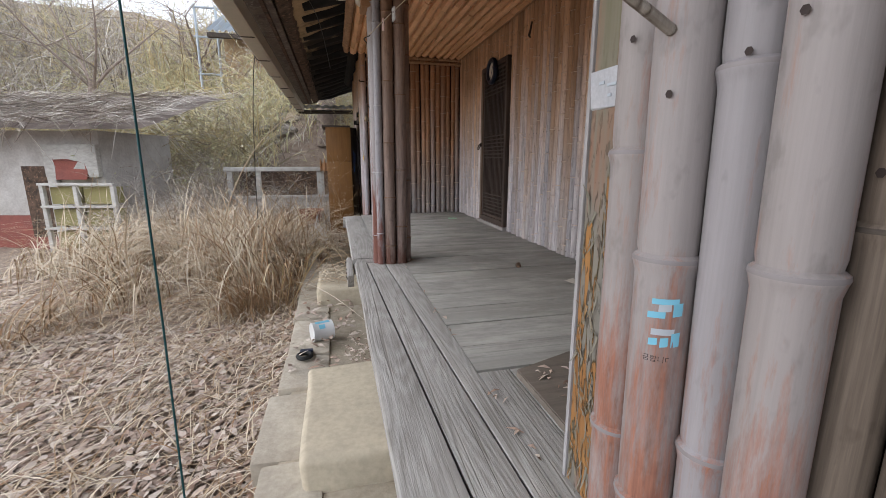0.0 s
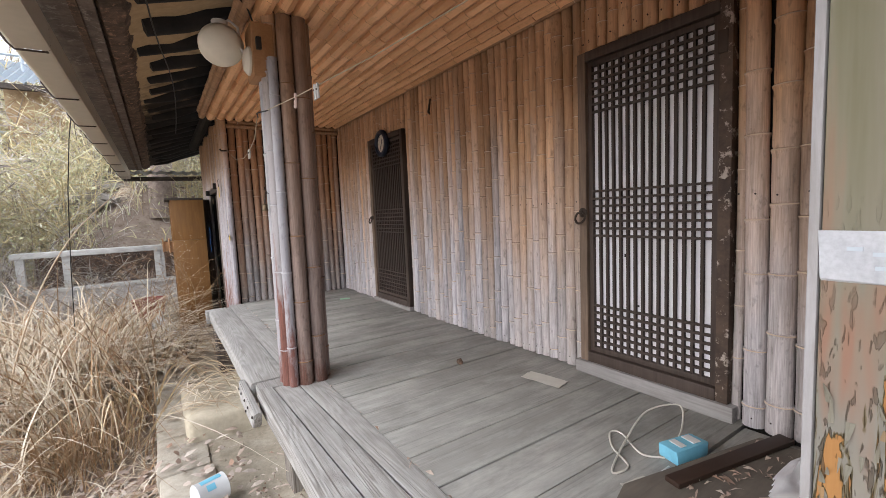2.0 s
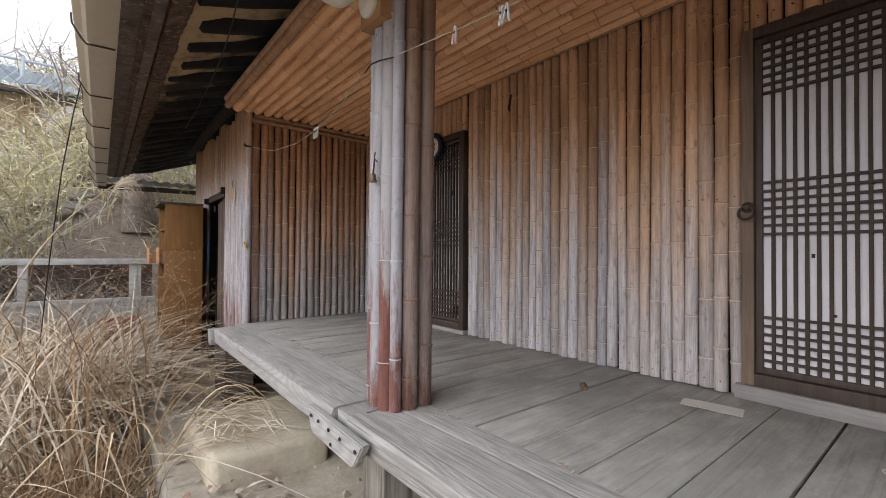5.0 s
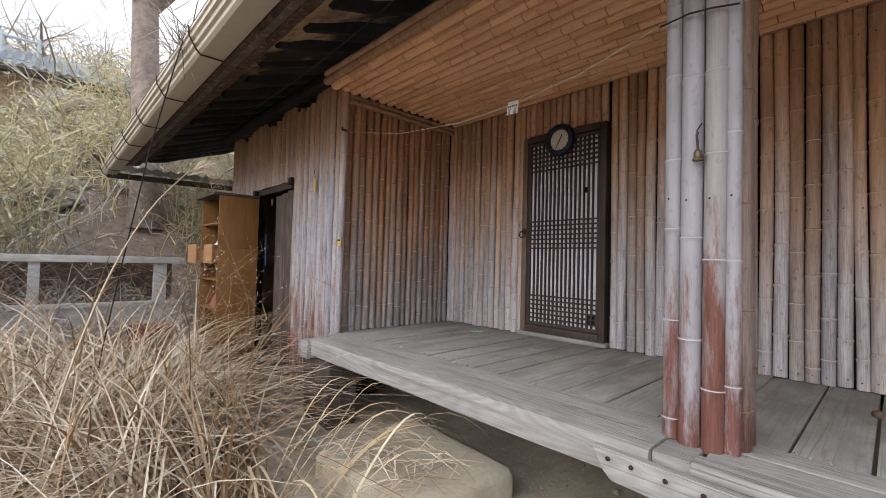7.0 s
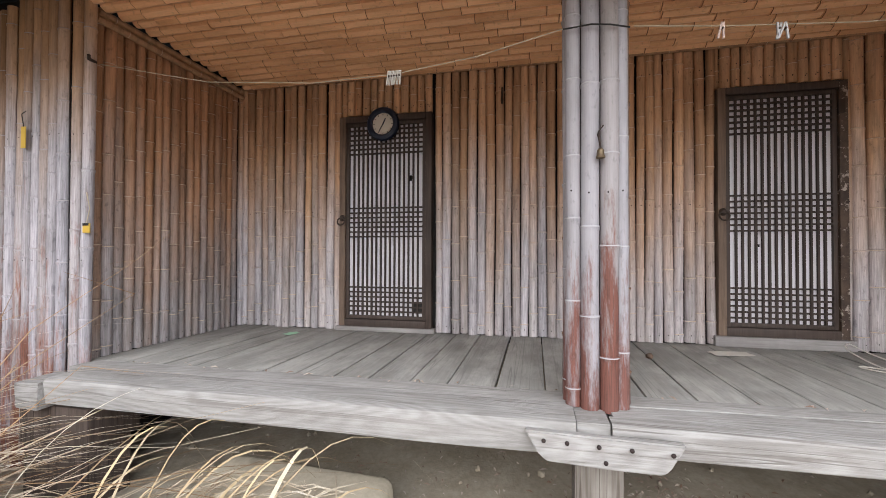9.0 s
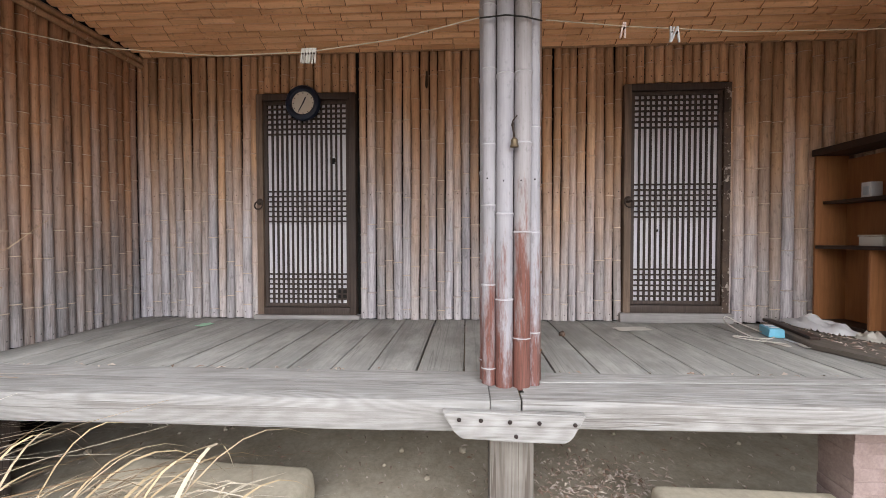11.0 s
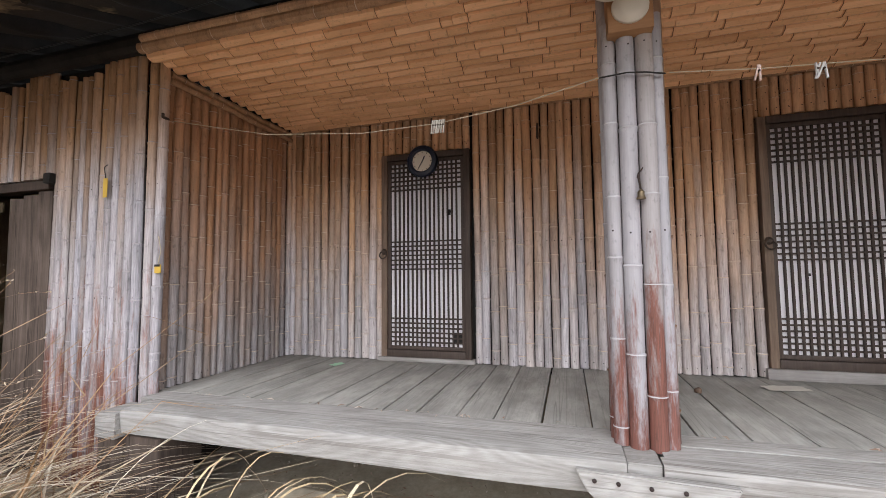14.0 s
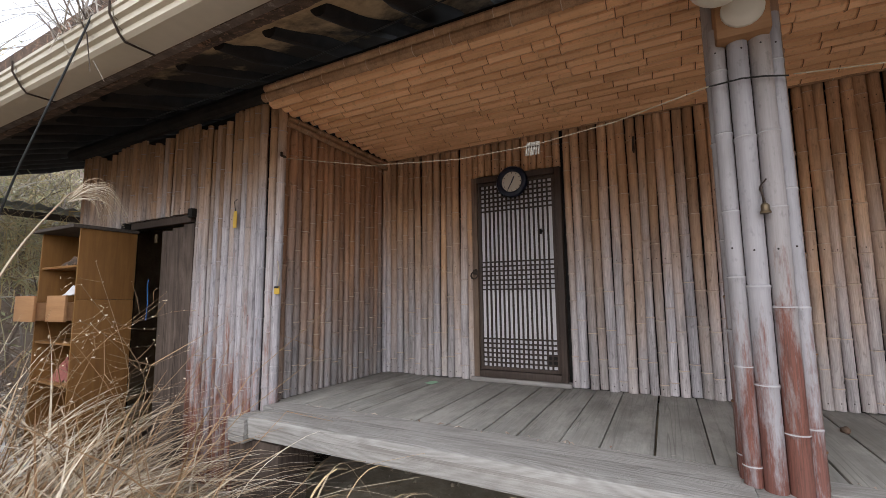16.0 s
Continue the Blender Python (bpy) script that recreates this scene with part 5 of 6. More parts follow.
cup = thing("cupboard", 0.08, 8.55, 0.25, "tan cupboard with open shelves leaning by the store door", "cupboard")
CX0, CX1, CY0, CY1, CZ0, CZ1 = -0.14, 0.30, 8.20, 8.92, 0.12, 2.05
part("side_panel", box(CX0, CX1, CY0, CY0 + 0.02, CZ0, 1.44, 0.002), M_CUPB, cup)
part("side_panel", box(CX0, CX1, CY0 + 0.001, CY0 + 0.021, 1.444, CZ1, 0.002), M_CUPB, cup)
part("side_panel", box(CX0, CX1, CY1 - 0.02, CY1, CZ0, CZ1, 0.002), M_CUPB, cup)
part("back_panel", box(CX1 - 0.01, CX1, CY0 + 0.022, CY1 - 0.02, CZ0, CZ1), M_CUPB, cup)
part("top_board", box(CX0 - 0.06, CX1, CY0 - 0.02, CY1 + 0.04, CZ1 + 0.001, CZ1 + 0.03, 0.003), M_FASCIA, cup, "grey warped top board")
for z in (0.3, 0.72, 1.06, 1.72):
    part("shelf_board", box(CX0 + 0.01, CX1 - 0.01, CY0 + 0.022, CY1 - 0.022, z, z + 0.02, 0.002), M_CUPB, cup)
for y0, y1, out in ((CY0 + 0.02, 8.55, 0.06), (8.56, CY1 + 0.02, 0.14)):
    dr = part("drawer", box(CX0 - out, CX0 - out + 0.02, y0, y1, 1.26, 1.48, 0.004), M_DRAWER, cup, "orange-tan drawer front pulled open")
    part("drawer_box", box(CX0 - out + 0.021, CX1 - 0.08, y0 + 0.02, y1 - 0.02, 1.27, 1.42, 0.002), M_DRAWER, dr)
heap("cloth_bundle", 0.02, 8.55, 1.74, 0.11, 0.2, 0.10, M_EAVE, "dark crumpled bundle on the cupboard shelf", "cloth", 21, 14)
heap("pale_bundle", 0.02, 8.5, 1.48, 0.10, 0.18, 0.12, M_CLOTH, "pale bundle lying on the cupboard drawers", "cloth", 25, 14)
heap("rag_bundle", 0.02, 8.55, 0.74, 0.11, 0.24, 0.2, M_REDPAINT, "dull red rags stuffed in the cupboard", "cloth", 29, 14)
heap("sack", -0.42, 8.55, YARD + 0.0, 0.26, 0.34, 0.62, M_CLOTH, "pale crumpled sack standing beside the cupboard", "sack", 33, 20)
tagged(part("blue_strap", tube(bmesh.new(), [(0.34, 8.05, 1.62), (0.345, 8.07, 1.55), (0.335, 8.03, 1.40), (0.345, 8.06, 1.25)], 0.003, 6), M_BLUE), "blue plastic strap hung at the store door", "strap")

# ---------------------------------------------------------------- small things by the stones
can = thing("paint_can", -0.19, 3.55, TERRACE, "rusted white paint can with blue print lying on the kerb", "can")
t = Matrix.Translation((-0.26, 3.52, 0.052)) @ Matrix.Rotation(radians(18), 4, "Z") @ Matrix.Rotation(radians(90), 4, "Y")
part("can_body", lathe(bmesh.new(), ((0.078, 0.0), (0.082, 0.004), (0.08, 0.01), (0.08, 0.165), (0.082, 0.172), (0.079, 0.176)), t, 28), M_WHITE, can)
part("can_lid", lathe(bmesh.new(), ((0.074, 0.0), (0.074, 0.006)), t @ Matrix.Translation((0, 0, 0.171)), 28), M_IRON, can, "rusty lid")
for a0, z0, z1 in ((-10, 0.03, 0.15), (30, 0.05, 0.10)):
    bm = bmesh.new()
    g = [[bm.verts.new(t @ Vector((0.0815 * math.cos(radians(180 + a0 + 7 * i)), 0.0815 * math.sin(radians(180 + a0 + 7 * i)), z))) for z in (z0, z1)] for i in range(5)]
    for p, q in zip(g, g[1:]):
        bm.faces.new((p[0], q[0], q[1], p[1]))
    part("print_patch", bm, M_LIGHTBLUE, can)
hasp = thing("black_ring", -0.3, 3.2, TERRACE, "black plastic ring scrap lying on the kerb", "scrap")
part("ring", tube(bmesh.new(), [(-0.30 + 0.05 * math.cos(a), 3.20 + 0.05 * math.sin(a), TERRACE + 0.05) for a in [2 * math.pi * i / 16 for i in range(17)]], 0.016, 8), M_WIRE, hasp)
part("lug", box(-0.34, -0.24, 3.26, 3.31, TERRACE + 0.025, TERRACE + 0.06, 0.008), M_NAVY, hasp)
heap("blue_bag", -0.22, 6.55, YARD, 0.15, 0.19, 0.17, M_BLUE, "crumpled blue plastic bag in the dry grass", "bag", 41, 18)

# bricks and clutter under the deck's far right corner
pier = thing("brick_pier", 0.40, 1.83, TERRACE, "short pinkish brick pier under the deck", "pier")
brick_me = finish(box(-0.10, 0.10, -0.076, 0.076, 0, 0.055, 0.003), "brick", M_BRICK)
for i in range(9):
    place("brick", brick_me, pose(0.40 + rng.uniform(-0.004, 0.004), 1.832 + rng.uniform(-0.003, 0.003), TERRACE + 0.0 + 0.0605 * i, 0, 0, rng.uniform(-1, 1)), pier)
part("pier_core", box(0.302, 0.498, 1.758, 1.906, TERRACE - 0.02, 0.52), M_BRICK, pier, "dusty mortar between the bricks")
post2 = thing("deck_prop", 0.26, 1.45, TERRACE, "split grey timber prop under the deck", "prop")
part("timber", box(0.22, 0.30, 1.42, 1.49, TERRACE + 0.005, 0.53, 0.006), M_POSTWOOD, post2)
heap("tarp", 0.30, 1.18, TERRACE + 0.02, 0.12, 0.2, 0.42, M_LIGHTBLUE, "blue printed plastic sack under the deck", "sack", 52, 16)

# hanging cord and drop wire
cord = tagged(part("hanging_cord", tube(bmesh.new(), [(-0.535, 1.405, 2.90), (-0.53, 1.40, 1.9), (-0.535, 1.395, 1.0), (-0.545, 1.39, 0.2), (-0.56, 1.40, YARD)], 0.0034, 6), M_ROPE), "thin teal cord hanging from the eave", "cord")
drop = tagged(part("drop_wire", tube(bmesh.new(), [(-0.93, 6.30, 2.86), (-0.98, 6.36, 2.6), (-1.06, 6.55, 2.1), (-1.15, 6.85, 1.3), (-1.22, 7.15, 0.6), (-1.28, 7.35, -0.15)], 0.005, 6), M_WIRE), "black drop wire hanging from the gutter", "wire")

wire = thing("eave_wire", 0.1, 3.6, 2.9, "slack black lamp wire tacked under the rafters", "wire")
part("lamp_lead", tube(bmesh.new(), smooth([(0.30, 3.44, 2.60), (0.27, 3.40, 2.80), (0.22, 3.36, 2.93), (0.13, 3.30, 2.96), (0.02, 3.22, 2.955), (-0.12, 3.1, 2.935), (-0.30, 2.9, 2.925)]), 0.005, 6), M_WIRE, wire)
part("eave_run", tube(bmesh.new(), smooth([(-0.30, 2.9, 2.925), (-0.22, 3.9, 2.90), (-0.10, 5.0, 2.915), (-0.04, 6.2, 2.905), (0.0, 7.6, 2.93)]), 0.0045, 6), M_WIRE, wire)
part("tap", box(0.255, 0.285, 3.335, 3.375, 2.70, 2.77, 0.006), M_WIRE, wire)
vine_tuft = thing("gutter_vine", -0.93, 6.5, 2.84, "dead grey vine tuft caught on the gutter lip", "vine")
tuft = []
tv = random.Random(5)
for i in range(46):
    a = Vector((-0.93 + tv.uniform(-0.02, 0.02), 6.45 + tv.gauss(0, 0.16), 2.85))
    d = Vector((tv.uniform(-0.35, 0.1), tv.uniform(-0.3, 0.3), tv.uniform(-0.3, 0.25)))
    tuft.append(([a, a + d * 0.5 + Vector((0, 0, 0.06)), a + d], [0.005, 0.004, 0.0015]))
strands_ = tagged(twig_mesh("dead_vine", tuft, M_TWIG), kind="stuff")
strands_.parent, strands_.matrix_parent_inverse = vine_tuft, Matrix.Translation(-OFFSET[vine_tuft])

# ---------------------------------------------------------------- white frame beyond the cupboard
hutch = thing("hutch", -0.9, 10.3, YARD, "low wall with a white-painted timber frame, half overgrown", "hutch")
gz = ground_z(-0.9, 10.3)
part("plinth", box(-2.2, -0.05, 10.25, 11.1, gz - 0.3, 0.62, 0.02), M_PLASTER, hutch)
part("top_rail", box(-2.35, -0.05, 10.18, 10.5, 1.22, 1.31, 0.008), M_WHITEPAINT, hutch)
for x in (-1.72, -0.42, -2.3):
    part("upright", box(x, x + 0.11, 10.22, 10.30, 0.62, 1.22, 0.006), M_WHITEPAINT, hutch)
part("brace", box(-0.34, -0.26, 10.23, 10.28, 0.62, 1.22, 0.006), M_WHITEPAINT, hutch)
part("sill", box(-2.2, -0.05, 10.20, 10.32, 0.62, 0.68, 0.006), M_WHITEPAINT, hutch)
part("back_panel", box(-2.2, -0.05, 11.0, 11.05, 0.62, 1.25), M_EAVE, hutch)
tagged(part("red_tub", lathe(bmesh.new(), ((0.20, 0), (0.25, 0.28), (0.26, 0.29), (0.24, 0.29), (0.19, 0.02)), Matrix.Translation((-0.55, 9.5, ground_z(-0.55, 9.5) + 0.35)), 20), M_REDPAINT), "faded red plastic tub among the weeds", "tub")

# ---------------------------------------------------------------- outhouse across the yard
oh = thing("outhouse", -5.4, 9.6, YARD, "low white outhouse with a sagging straw-grey roof", "outhouse")
R = Matrix.Translation((-5.2, 9.6, 0)) @ Matrix.Rotation(radians(-14), 4, "Z")


def oh_part(name, bm, mat, label=""):
    bmesh.ops.transform(bm, matrix=R, verts=bm.verts)
    return part(name, bm, mat, oh, label)


oh_part("wall", box(-2.6, 0.95, 0.1, 2.2, YARD - 0.1, 2.0, 0.01), M_PLASTER)
oh_part("lower_wall", box(-2.6, 0.0, 0.06, 0.1, YARD - 0.1, 0.42, 0.005), M_REDPAINT, "faded red lower wall")
oh_part("doorway", box(-0.55, -0.05, 0.05, 0.12, 0.0, 1.35, 0.005), M_EAVE)
oh_part("shade_board", box(-0.05, 0.95, -0.02, 0.09, 1.15, 1.75, 0.02), M_WHITEPAINT)
oh_part("shade_board", box(0.15, 0.75, -0.035, -0.021, 1.12, 1.45, 0.01, wob=0.05), M_REDPAINT)
oh_part("jamb", box(-0.05, 0.12, 0.0, 0.09, YARD, 1.2, 0.01), M_WHITEPAINT)
bm = bmesh.new()
g = [[bm.verts.new((-3.0 + 5.2 * i / 16, -0.55 + 3.2 * j / 6, 1.98 + 0.16 * j + 0.09 * noise.noise(Vector((i * 0.6, j * 0.8, 3))))) for j in range(7)] for i in range(17)]
for i in range(16):
    for j in range(6):
        bm.faces.new((g[i][j], g[i + 1][j], g[i + 1][j + 1], g[i][j + 1]))
bmesh.ops.solidify(bm, geom=list(bm.faces), thickness=0.12)
oh_part("roof", bm, M_OLDROOF)
vines = []
orr = random.Random(77)
for i in range(1500):
    u, v = orr.uniform(-3.0, 2.1), orr.uniform(0, 3.0)
    p = R @ Vector((u, -0.6 + v, 2.06 + 0.16 * v / 0.533))
    a = orr.uniform(0, 6.283)
    a = orr.gauss(0.2, 0.5) + (math.pi if orr.random() < 0.5 else 0.0)
    d = Vector((math.cos(a), math.sin(a), 0.3 * math.sin(a))) * orr.uniform(0.3, 1.1)
    drop = -0.7 if v < 0.3 else 0.0
    vines.append(([p, p + d * 0.5 + Vector((0, 0, orr.uniform(0.02, 0.12))), p + d + Vector((0, 0, drop * orr.random()))], [0.004, 0.007, 0.003], Vector((-math.sin(a), math.cos(a), 0.4)).normalized()))
vine = ribbon_mesh("dead_vines", vines, M_TWIG)
vine.parent, vine.matrix_parent_inverse = oh, Matrix.Translation(-OFFSET[oh])
tagged(vine, "dead grey vines lying over the roof", kind="stuff")
rack = thing("crate_rack", -3.9, 9.0, YARD, "white rack of olive plastic crates by the outhouse", "rack")
for x in (0.15, 0.75, 1.42):
    oh_b = box(x, x + 0.07, -0.42, -0.35, YARD, 1.05, 0.005)
    bmesh.ops.transform(oh_b, matrix=R, verts=oh_b.verts)
    part("upright", oh_b, M_WHITEPAINT, rack)
for z in (0.22, 0.62, 1.02):
    for x0, x1 in ((0.15, 0.82), (0.82, 1.49)):
        b = box(x0, x1, -0.45, -0.32, z, z + 0.04, 0.004)
        bmesh.ops.transform(b, matrix=R, verts=b.verts)
        part("rail", b, M_WHITEPAINT, rack)
for z in (-0.14, 0.28, 0.68):
    for x0 in (0.25, 0.85):
        b = box(x0, x0 + 0.5, -0.31, 0.0, z, z + 0.3, 0.01)
        bmesh.ops.transform(b, matrix=R, verts=b.verts)
        part("crate", b, M_CRATE, rack)

# ---------------------------------------------------------------- hillside: terrace rocks, upper house, frame and tank
def boulder_bank(name, x0, x1, y0, y1, n, label):
    """Rough rocks set in the slope."""
    w = thing(name, (x0 + x1) / 2, (y0 + y1) / 2, ground_z((x0 + x1) / 2, y0), label, "rocks", kind="structure")
    for i in range(n):
        x, y = rng.uniform(x0, x1), rng.uniform(y0, y1)
        bm = bmesh.new()
        bmesh.ops.create_icosphere(bm, subdivisions=2, radius=1)
        sx, sy, sz, sd = rng.uniform(0.25, 0.6), rng.uniform(0.2, 0.4), rng.uniform(0.13, 0.28), rng.uniform(0, 90)
        for v in bm.verts:
            k = 1 + 0.55 * noise.noise(v.co * 1.3 + Vector((sd, 0, 0)))
            v.co = Vector((v.co.x * sx * k, v.co.y * sy * k, v.co.z * sz * k))
        bmesh.ops.transform(bm, matrix=pose(x, y, ground_z(x, y) + sz * 0.2, rng.uniform(-25, 25), rng.uniform(-20, 20), rng.uniform(-40, 40)), verts=bm.verts)
        part("rock", bm, M_ROCK, w)


boulder_bank("rocky_bank", -4.5, 2.0, 13.2, 17.0, 85, "rough grey rocks set in the bank")
up = thing("upper_house", -1.5, 18, 4.5, "old house on the bank with a pale blue-grey sheet roof", "house")
part("wall", box(-3.6, 1.6, 17.6, 21, 3.8, 5.7, 0.01), M_CLAY, up)
bm = bmesh.new()
n = 60
a, b = [[bm.verts.new((-4.0 + 6.2 * i / n, y, z + 0.035 * math.cos(i * math.pi))) for i in range(n + 1)] for y, z in ((17.0, 5.75), (20.0, 7.1))]
for i in range(n):
    bm.faces.new((a[i], a[i + 1], b[i + 1], b[i]))
bmesh.ops.solidify(bm, geom=list(bm.faces), thickness=0.05)
part("roof", bm, M_TIN, up)
part("eave_beam", box(-4.0, 2.2, 17.05, 17.2, 5.55, 5.7, 0.01), M_FASCIA, up)
fr = thing("pipe_frame", -3.3, 18.6, 4, "pale blue pipe frame standing on the bank", "frame")
for i in range(5):
    x = -4.7 + 0.7 * i
    part("pipe", tube(bmesh.new(), [(x, 18.6, 2.6), (x, 18.6, 7.0)], 0.045, 8), M_TIN, fr)
for z in (4.6, 5.9, 6.9):
    part("pipe", tube(bmesh.new(), [(-4.8, 18.6, z), (-1.8, 18.6, z)], 0.04, 8), M_TIN, fr)
tank = thing("water_tank", -3.2, 18.9, 4.8, "white water tank on the pipe frame", "tank")
part("drum", lathe(bmesh.new(), ((0.4, 0), (0.44, 0.05), (0.44, 0.45), (0.36, 0.58), (0.15, 0.62)), Matrix.Translation((-3.2, 18.9, 4.64)), 24), M_WHITE, tank)
part("lid", lathe(bmesh.new(), ((0.16, 0), (0.16, 0.06)), Matrix.Translation((-3.2, 18.9, 5.262)), 16), M_TIN, tank)


# ---------------------------------------------------------------- trees
def bare_tree(name, x, y, r, h, seed, label, lean=(0.0, 0.0), levels=5, fork=0.5):
    tr = random.Random(seed)
    z = ground_z(x, y) - 0.1
    t = thing(name, x, y, z, label, "tree", "bare trees")
    limbs, twigs = bmesh.new(), []

    def grow(p, d, ln, rad, lev):
        n = 4 if lev > 1 else 3
        pts = [p]
        for i in range(n):
            d = (d + Vector((tr.uniform(-1, 1), tr.uniform(-1, 1), tr.uniform(-0.5, 0.8))) * 0.16).normalized()
            pts.append(pts[-1] + d * ln / n)
        rs = [rad * (1 - 0.72 * i / n) for i in range(n + 1)]
        if lev >= 2:
            tube(limbs, pts, rs, 8 if lev >= 4 else 5, cap=False)
        else:
            twigs.append((pts, rs))
        if lev == 0:
            return
        for i in range(tr.choice((2, 3, 3)) + (2 if lev <= 3 else 0)):
            k = tr.randint(1, n)
            a = Vector((tr.uniform(-1, 1), tr.uniform(-1, 1), tr.uniform(-0.25, 0.7))).normalized()
            grow(pts[k], (d * 0.55 + a * 0.85).normalized(), ln * tr.uniform(0.5, 0.8), rs[k] * (0.95 if k == n else tr.uniform(0.5, 0.7)), lev - 1)

    base = Vector((x, y, z))
    top = base + Vector((lean[0], lean[1], h * fork))
    bm = tube(bmesh.new(), [base, base.lerp(top, 0.3) + Vector((0.03, 0, 0)), base.lerp(top, 0.7), top], [r * 1.25, r, r * 0.92, r * 0.85], 12)
    for v in bm.verts:
        v.co += 0.03 * Vector(noise.noise_vector(v.co * 3))
    part("trunk", bm, M_BARK, t)
    for i in range(4):
        a = i * 1.7 + tr.uniform(-0.4, 0.4)
        grow(top - Vector((0, 0, 0.25)), Vector((math.cos(a) * 0.7, math.sin(a) * 0.7, 0.9)).normalized(), h * 0.36, r * 0.5, levels - 1)
    part("branchwork", limbs, M_BARK, t)
    crown = twig_mesh("crown", twigs, M_TWIG)
    crown.parent, crown.matrix_parent_inverse = t, Matrix.Translation(-OFFSET[t])
    return t


bare_tree("tree", -0.15, 13.0, 0.25, 9.0, 3, "large bare tree with forked limbs behind the eave", (-0.15, 0.1))
bare_tree("tree", -7.5, 16.0, 0.10, 8.0, 5, "bare grey tree on the bank", (0.3, 0.2), 6, 0.3)
bare_tree("tree", -10.5, 14.0, 0.10, 8.5, 8, "bare grey tree on the bank", (0.2, 0.1), 6, 0.3)
bare_tree("tree", -5.0, 20.5, 0.15, 7.0, 13, "bare grey tree on the bank", (-0.2, 0.1), 6, 0.3)
bare_tree("tree", -13.5, 19.0, 0.2, 10.0, 17, "bare grey tree on the bank", (0, 0), 6, 0.3)
bare_tree("tree", -1.8, 22.0, 0.16, 7.0, 23, "bare grey tree on the bank", (0, 0), 6, 0.3)


# ---------------------------------------------------------------- thicket, grass and litter
def shrub_lines(r_, cx, cy, n, h, spread, rad):
    out, tips = [], []
    for i in range(n):
        a, l = r_.uniform(0, 6.283), r_.uniform(0.2, 1.0) * spread
        x, y = cx + r_.gauss(0, spread * 0.35), cy + r_.gauss(0, spread * 0.35)
        p = Vector((x, y, ground_z(x, y) - 0.05))
        hh = h * r_.uniform(0.5, 1.1)
        pts = [p]
        for k in range(1, 5):
            s = k / 4
            pts.append(p + Vector((math.cos(a) * l * s * s * 1.1, math.sin(a) * l * s * s * 1.1, hh * (s - 0.25 * s ** 3))) + Vector((r_.uniform(-1, 1), r_.uniform(-1, 1), 0)) * 0.07 * hh * s)
        w = rad * r_.uniform(0.5, 1.3)
        side = Vector((r_.uniform(-0.5, 1), r_.uniform(-0.4, 0.4), r_.uniform(-0.3, 0.3))).normalized()
        out.append((pts, [w, w * 0.85, w * 0.7, w * 0.5, w * 0.2], side))
        for _ in range(5):
            q = pts[r_.randint(1, 4)]
            d = Vector((r_.uniform(-1, 1), r_.uniform(-1, 1), r_.uniform(-0.4, 0.9))).normalized() * hh * r_.uniform(0.15, 0.38)
            side = d.cross(Vector((r_.uniform(-0.4, 0.4), 1, r_.uniform(-0.4, 0.4)))).normalized()
            out.append(([q, q + d * 0.5 + Vector((0, 0, 0.03)), q + d], [w * 0.5, w * 0.4, w * 0.15], side))
            tips.append(q + d), tips.append(q + d * 0.6)
    return out, tips


vr = random.Random(11)
grey, ochre, buds = [], [], []
for i in range(620):
    x, y = vr.uniform(-13, 2.2), vr.uniform(9.6, 23)
    if vr.random() < 0.45:
        x, y = vr.uniform(-8, 1.5), vr.uniform(10.5, 15)
    if x > -2.6 and y < 11.6 or (-1.6 < x < 0.6 and y < 13.6):
        continue
    if -8.5 < x < -3.0 and y < 12.4:
        continue
    if x > -3.5 and y < 17.5 and vr.random() < 0.15:
        continue
    o = vr.random() < (0.72 if x > -9 and y > 11.5 else 0.3)
    bold = vr.random() < 0.45
    ls, tips = shrub_lines(vr, x, y, 14 if bold else 26, vr.uniform(1.0, 2.6), vr.uniform(0.7, 1.7), (0.017 if bold else 0.008) * (1 if y < 14 else 1.3))
    (ochre if o else grey).extend(ls)
    if vr.random() < 0.65:
        buds += tips[::2]
for i in range(330):  # taller brush along the skyline
    x, y = vr.uniform(-26, 4), vr.uniform(20, 34)
    ls, tips = shrub_lines(vr, x, y, 15, vr.uniform(3.0, 6.5), vr.uniform(1.0, 2.4), 0.022)
    (ochre if vr.random() < 0.3 else grey).extend(ls)
for i in range(46):  # low brush among the grass and round the white frame
    x, y = vr.uniform(-3.4, 0.2), vr.uniform(8.8, 11.2)
    if x > -0.5 and y < 9.4:
        continue
    ls, tips = shrub_lines(vr, x, y, 22, vr.uniform(0.7, 1.5), vr.uniform(0.5, 1.0), 0.005)
    grey.extend(ls)
for i in range(26):  # tangle beside the outhouse
    ls, tips = shrub_lines(vr, vr.uniform(-3.6, -2.4), vr.uniform(8.2, 10.5), 24, vr.uniform(0.9, 1.9), vr.uniform(0.6, 1.1), 0.006)
    grey.extend(ls)
tagged(ribbon_mesh("thicket", grey, M_TWIG), "dense grey leafless thicket covering the bank", "thicket", kind="stuff")
tagged(ribbon_mesh("ochre_thicket", ochre, M_OCHRE), "ochre leafless bushes on the bank", "thicket", kind="stuff")
lines = []
for p in buds:
    d = Vector((vr.uniform(-1, 1), vr.uniform(-1, 1), vr.uniform(-1, 1))).normalized() * vr.uniform(0.025, 0.055)
    q = p + Vector((vr.uniform(-1, 1), vr.uniform(-1, 1), vr.uniform(-1, 1))) * 0.08
    s = d.cross(Vector((vr.uniform(-1, 1), vr.uniform(-1, 1), 1))).normalized()
    lines.append(([q - d, q, q + d], [0.003, 0.016, 0.002], s))
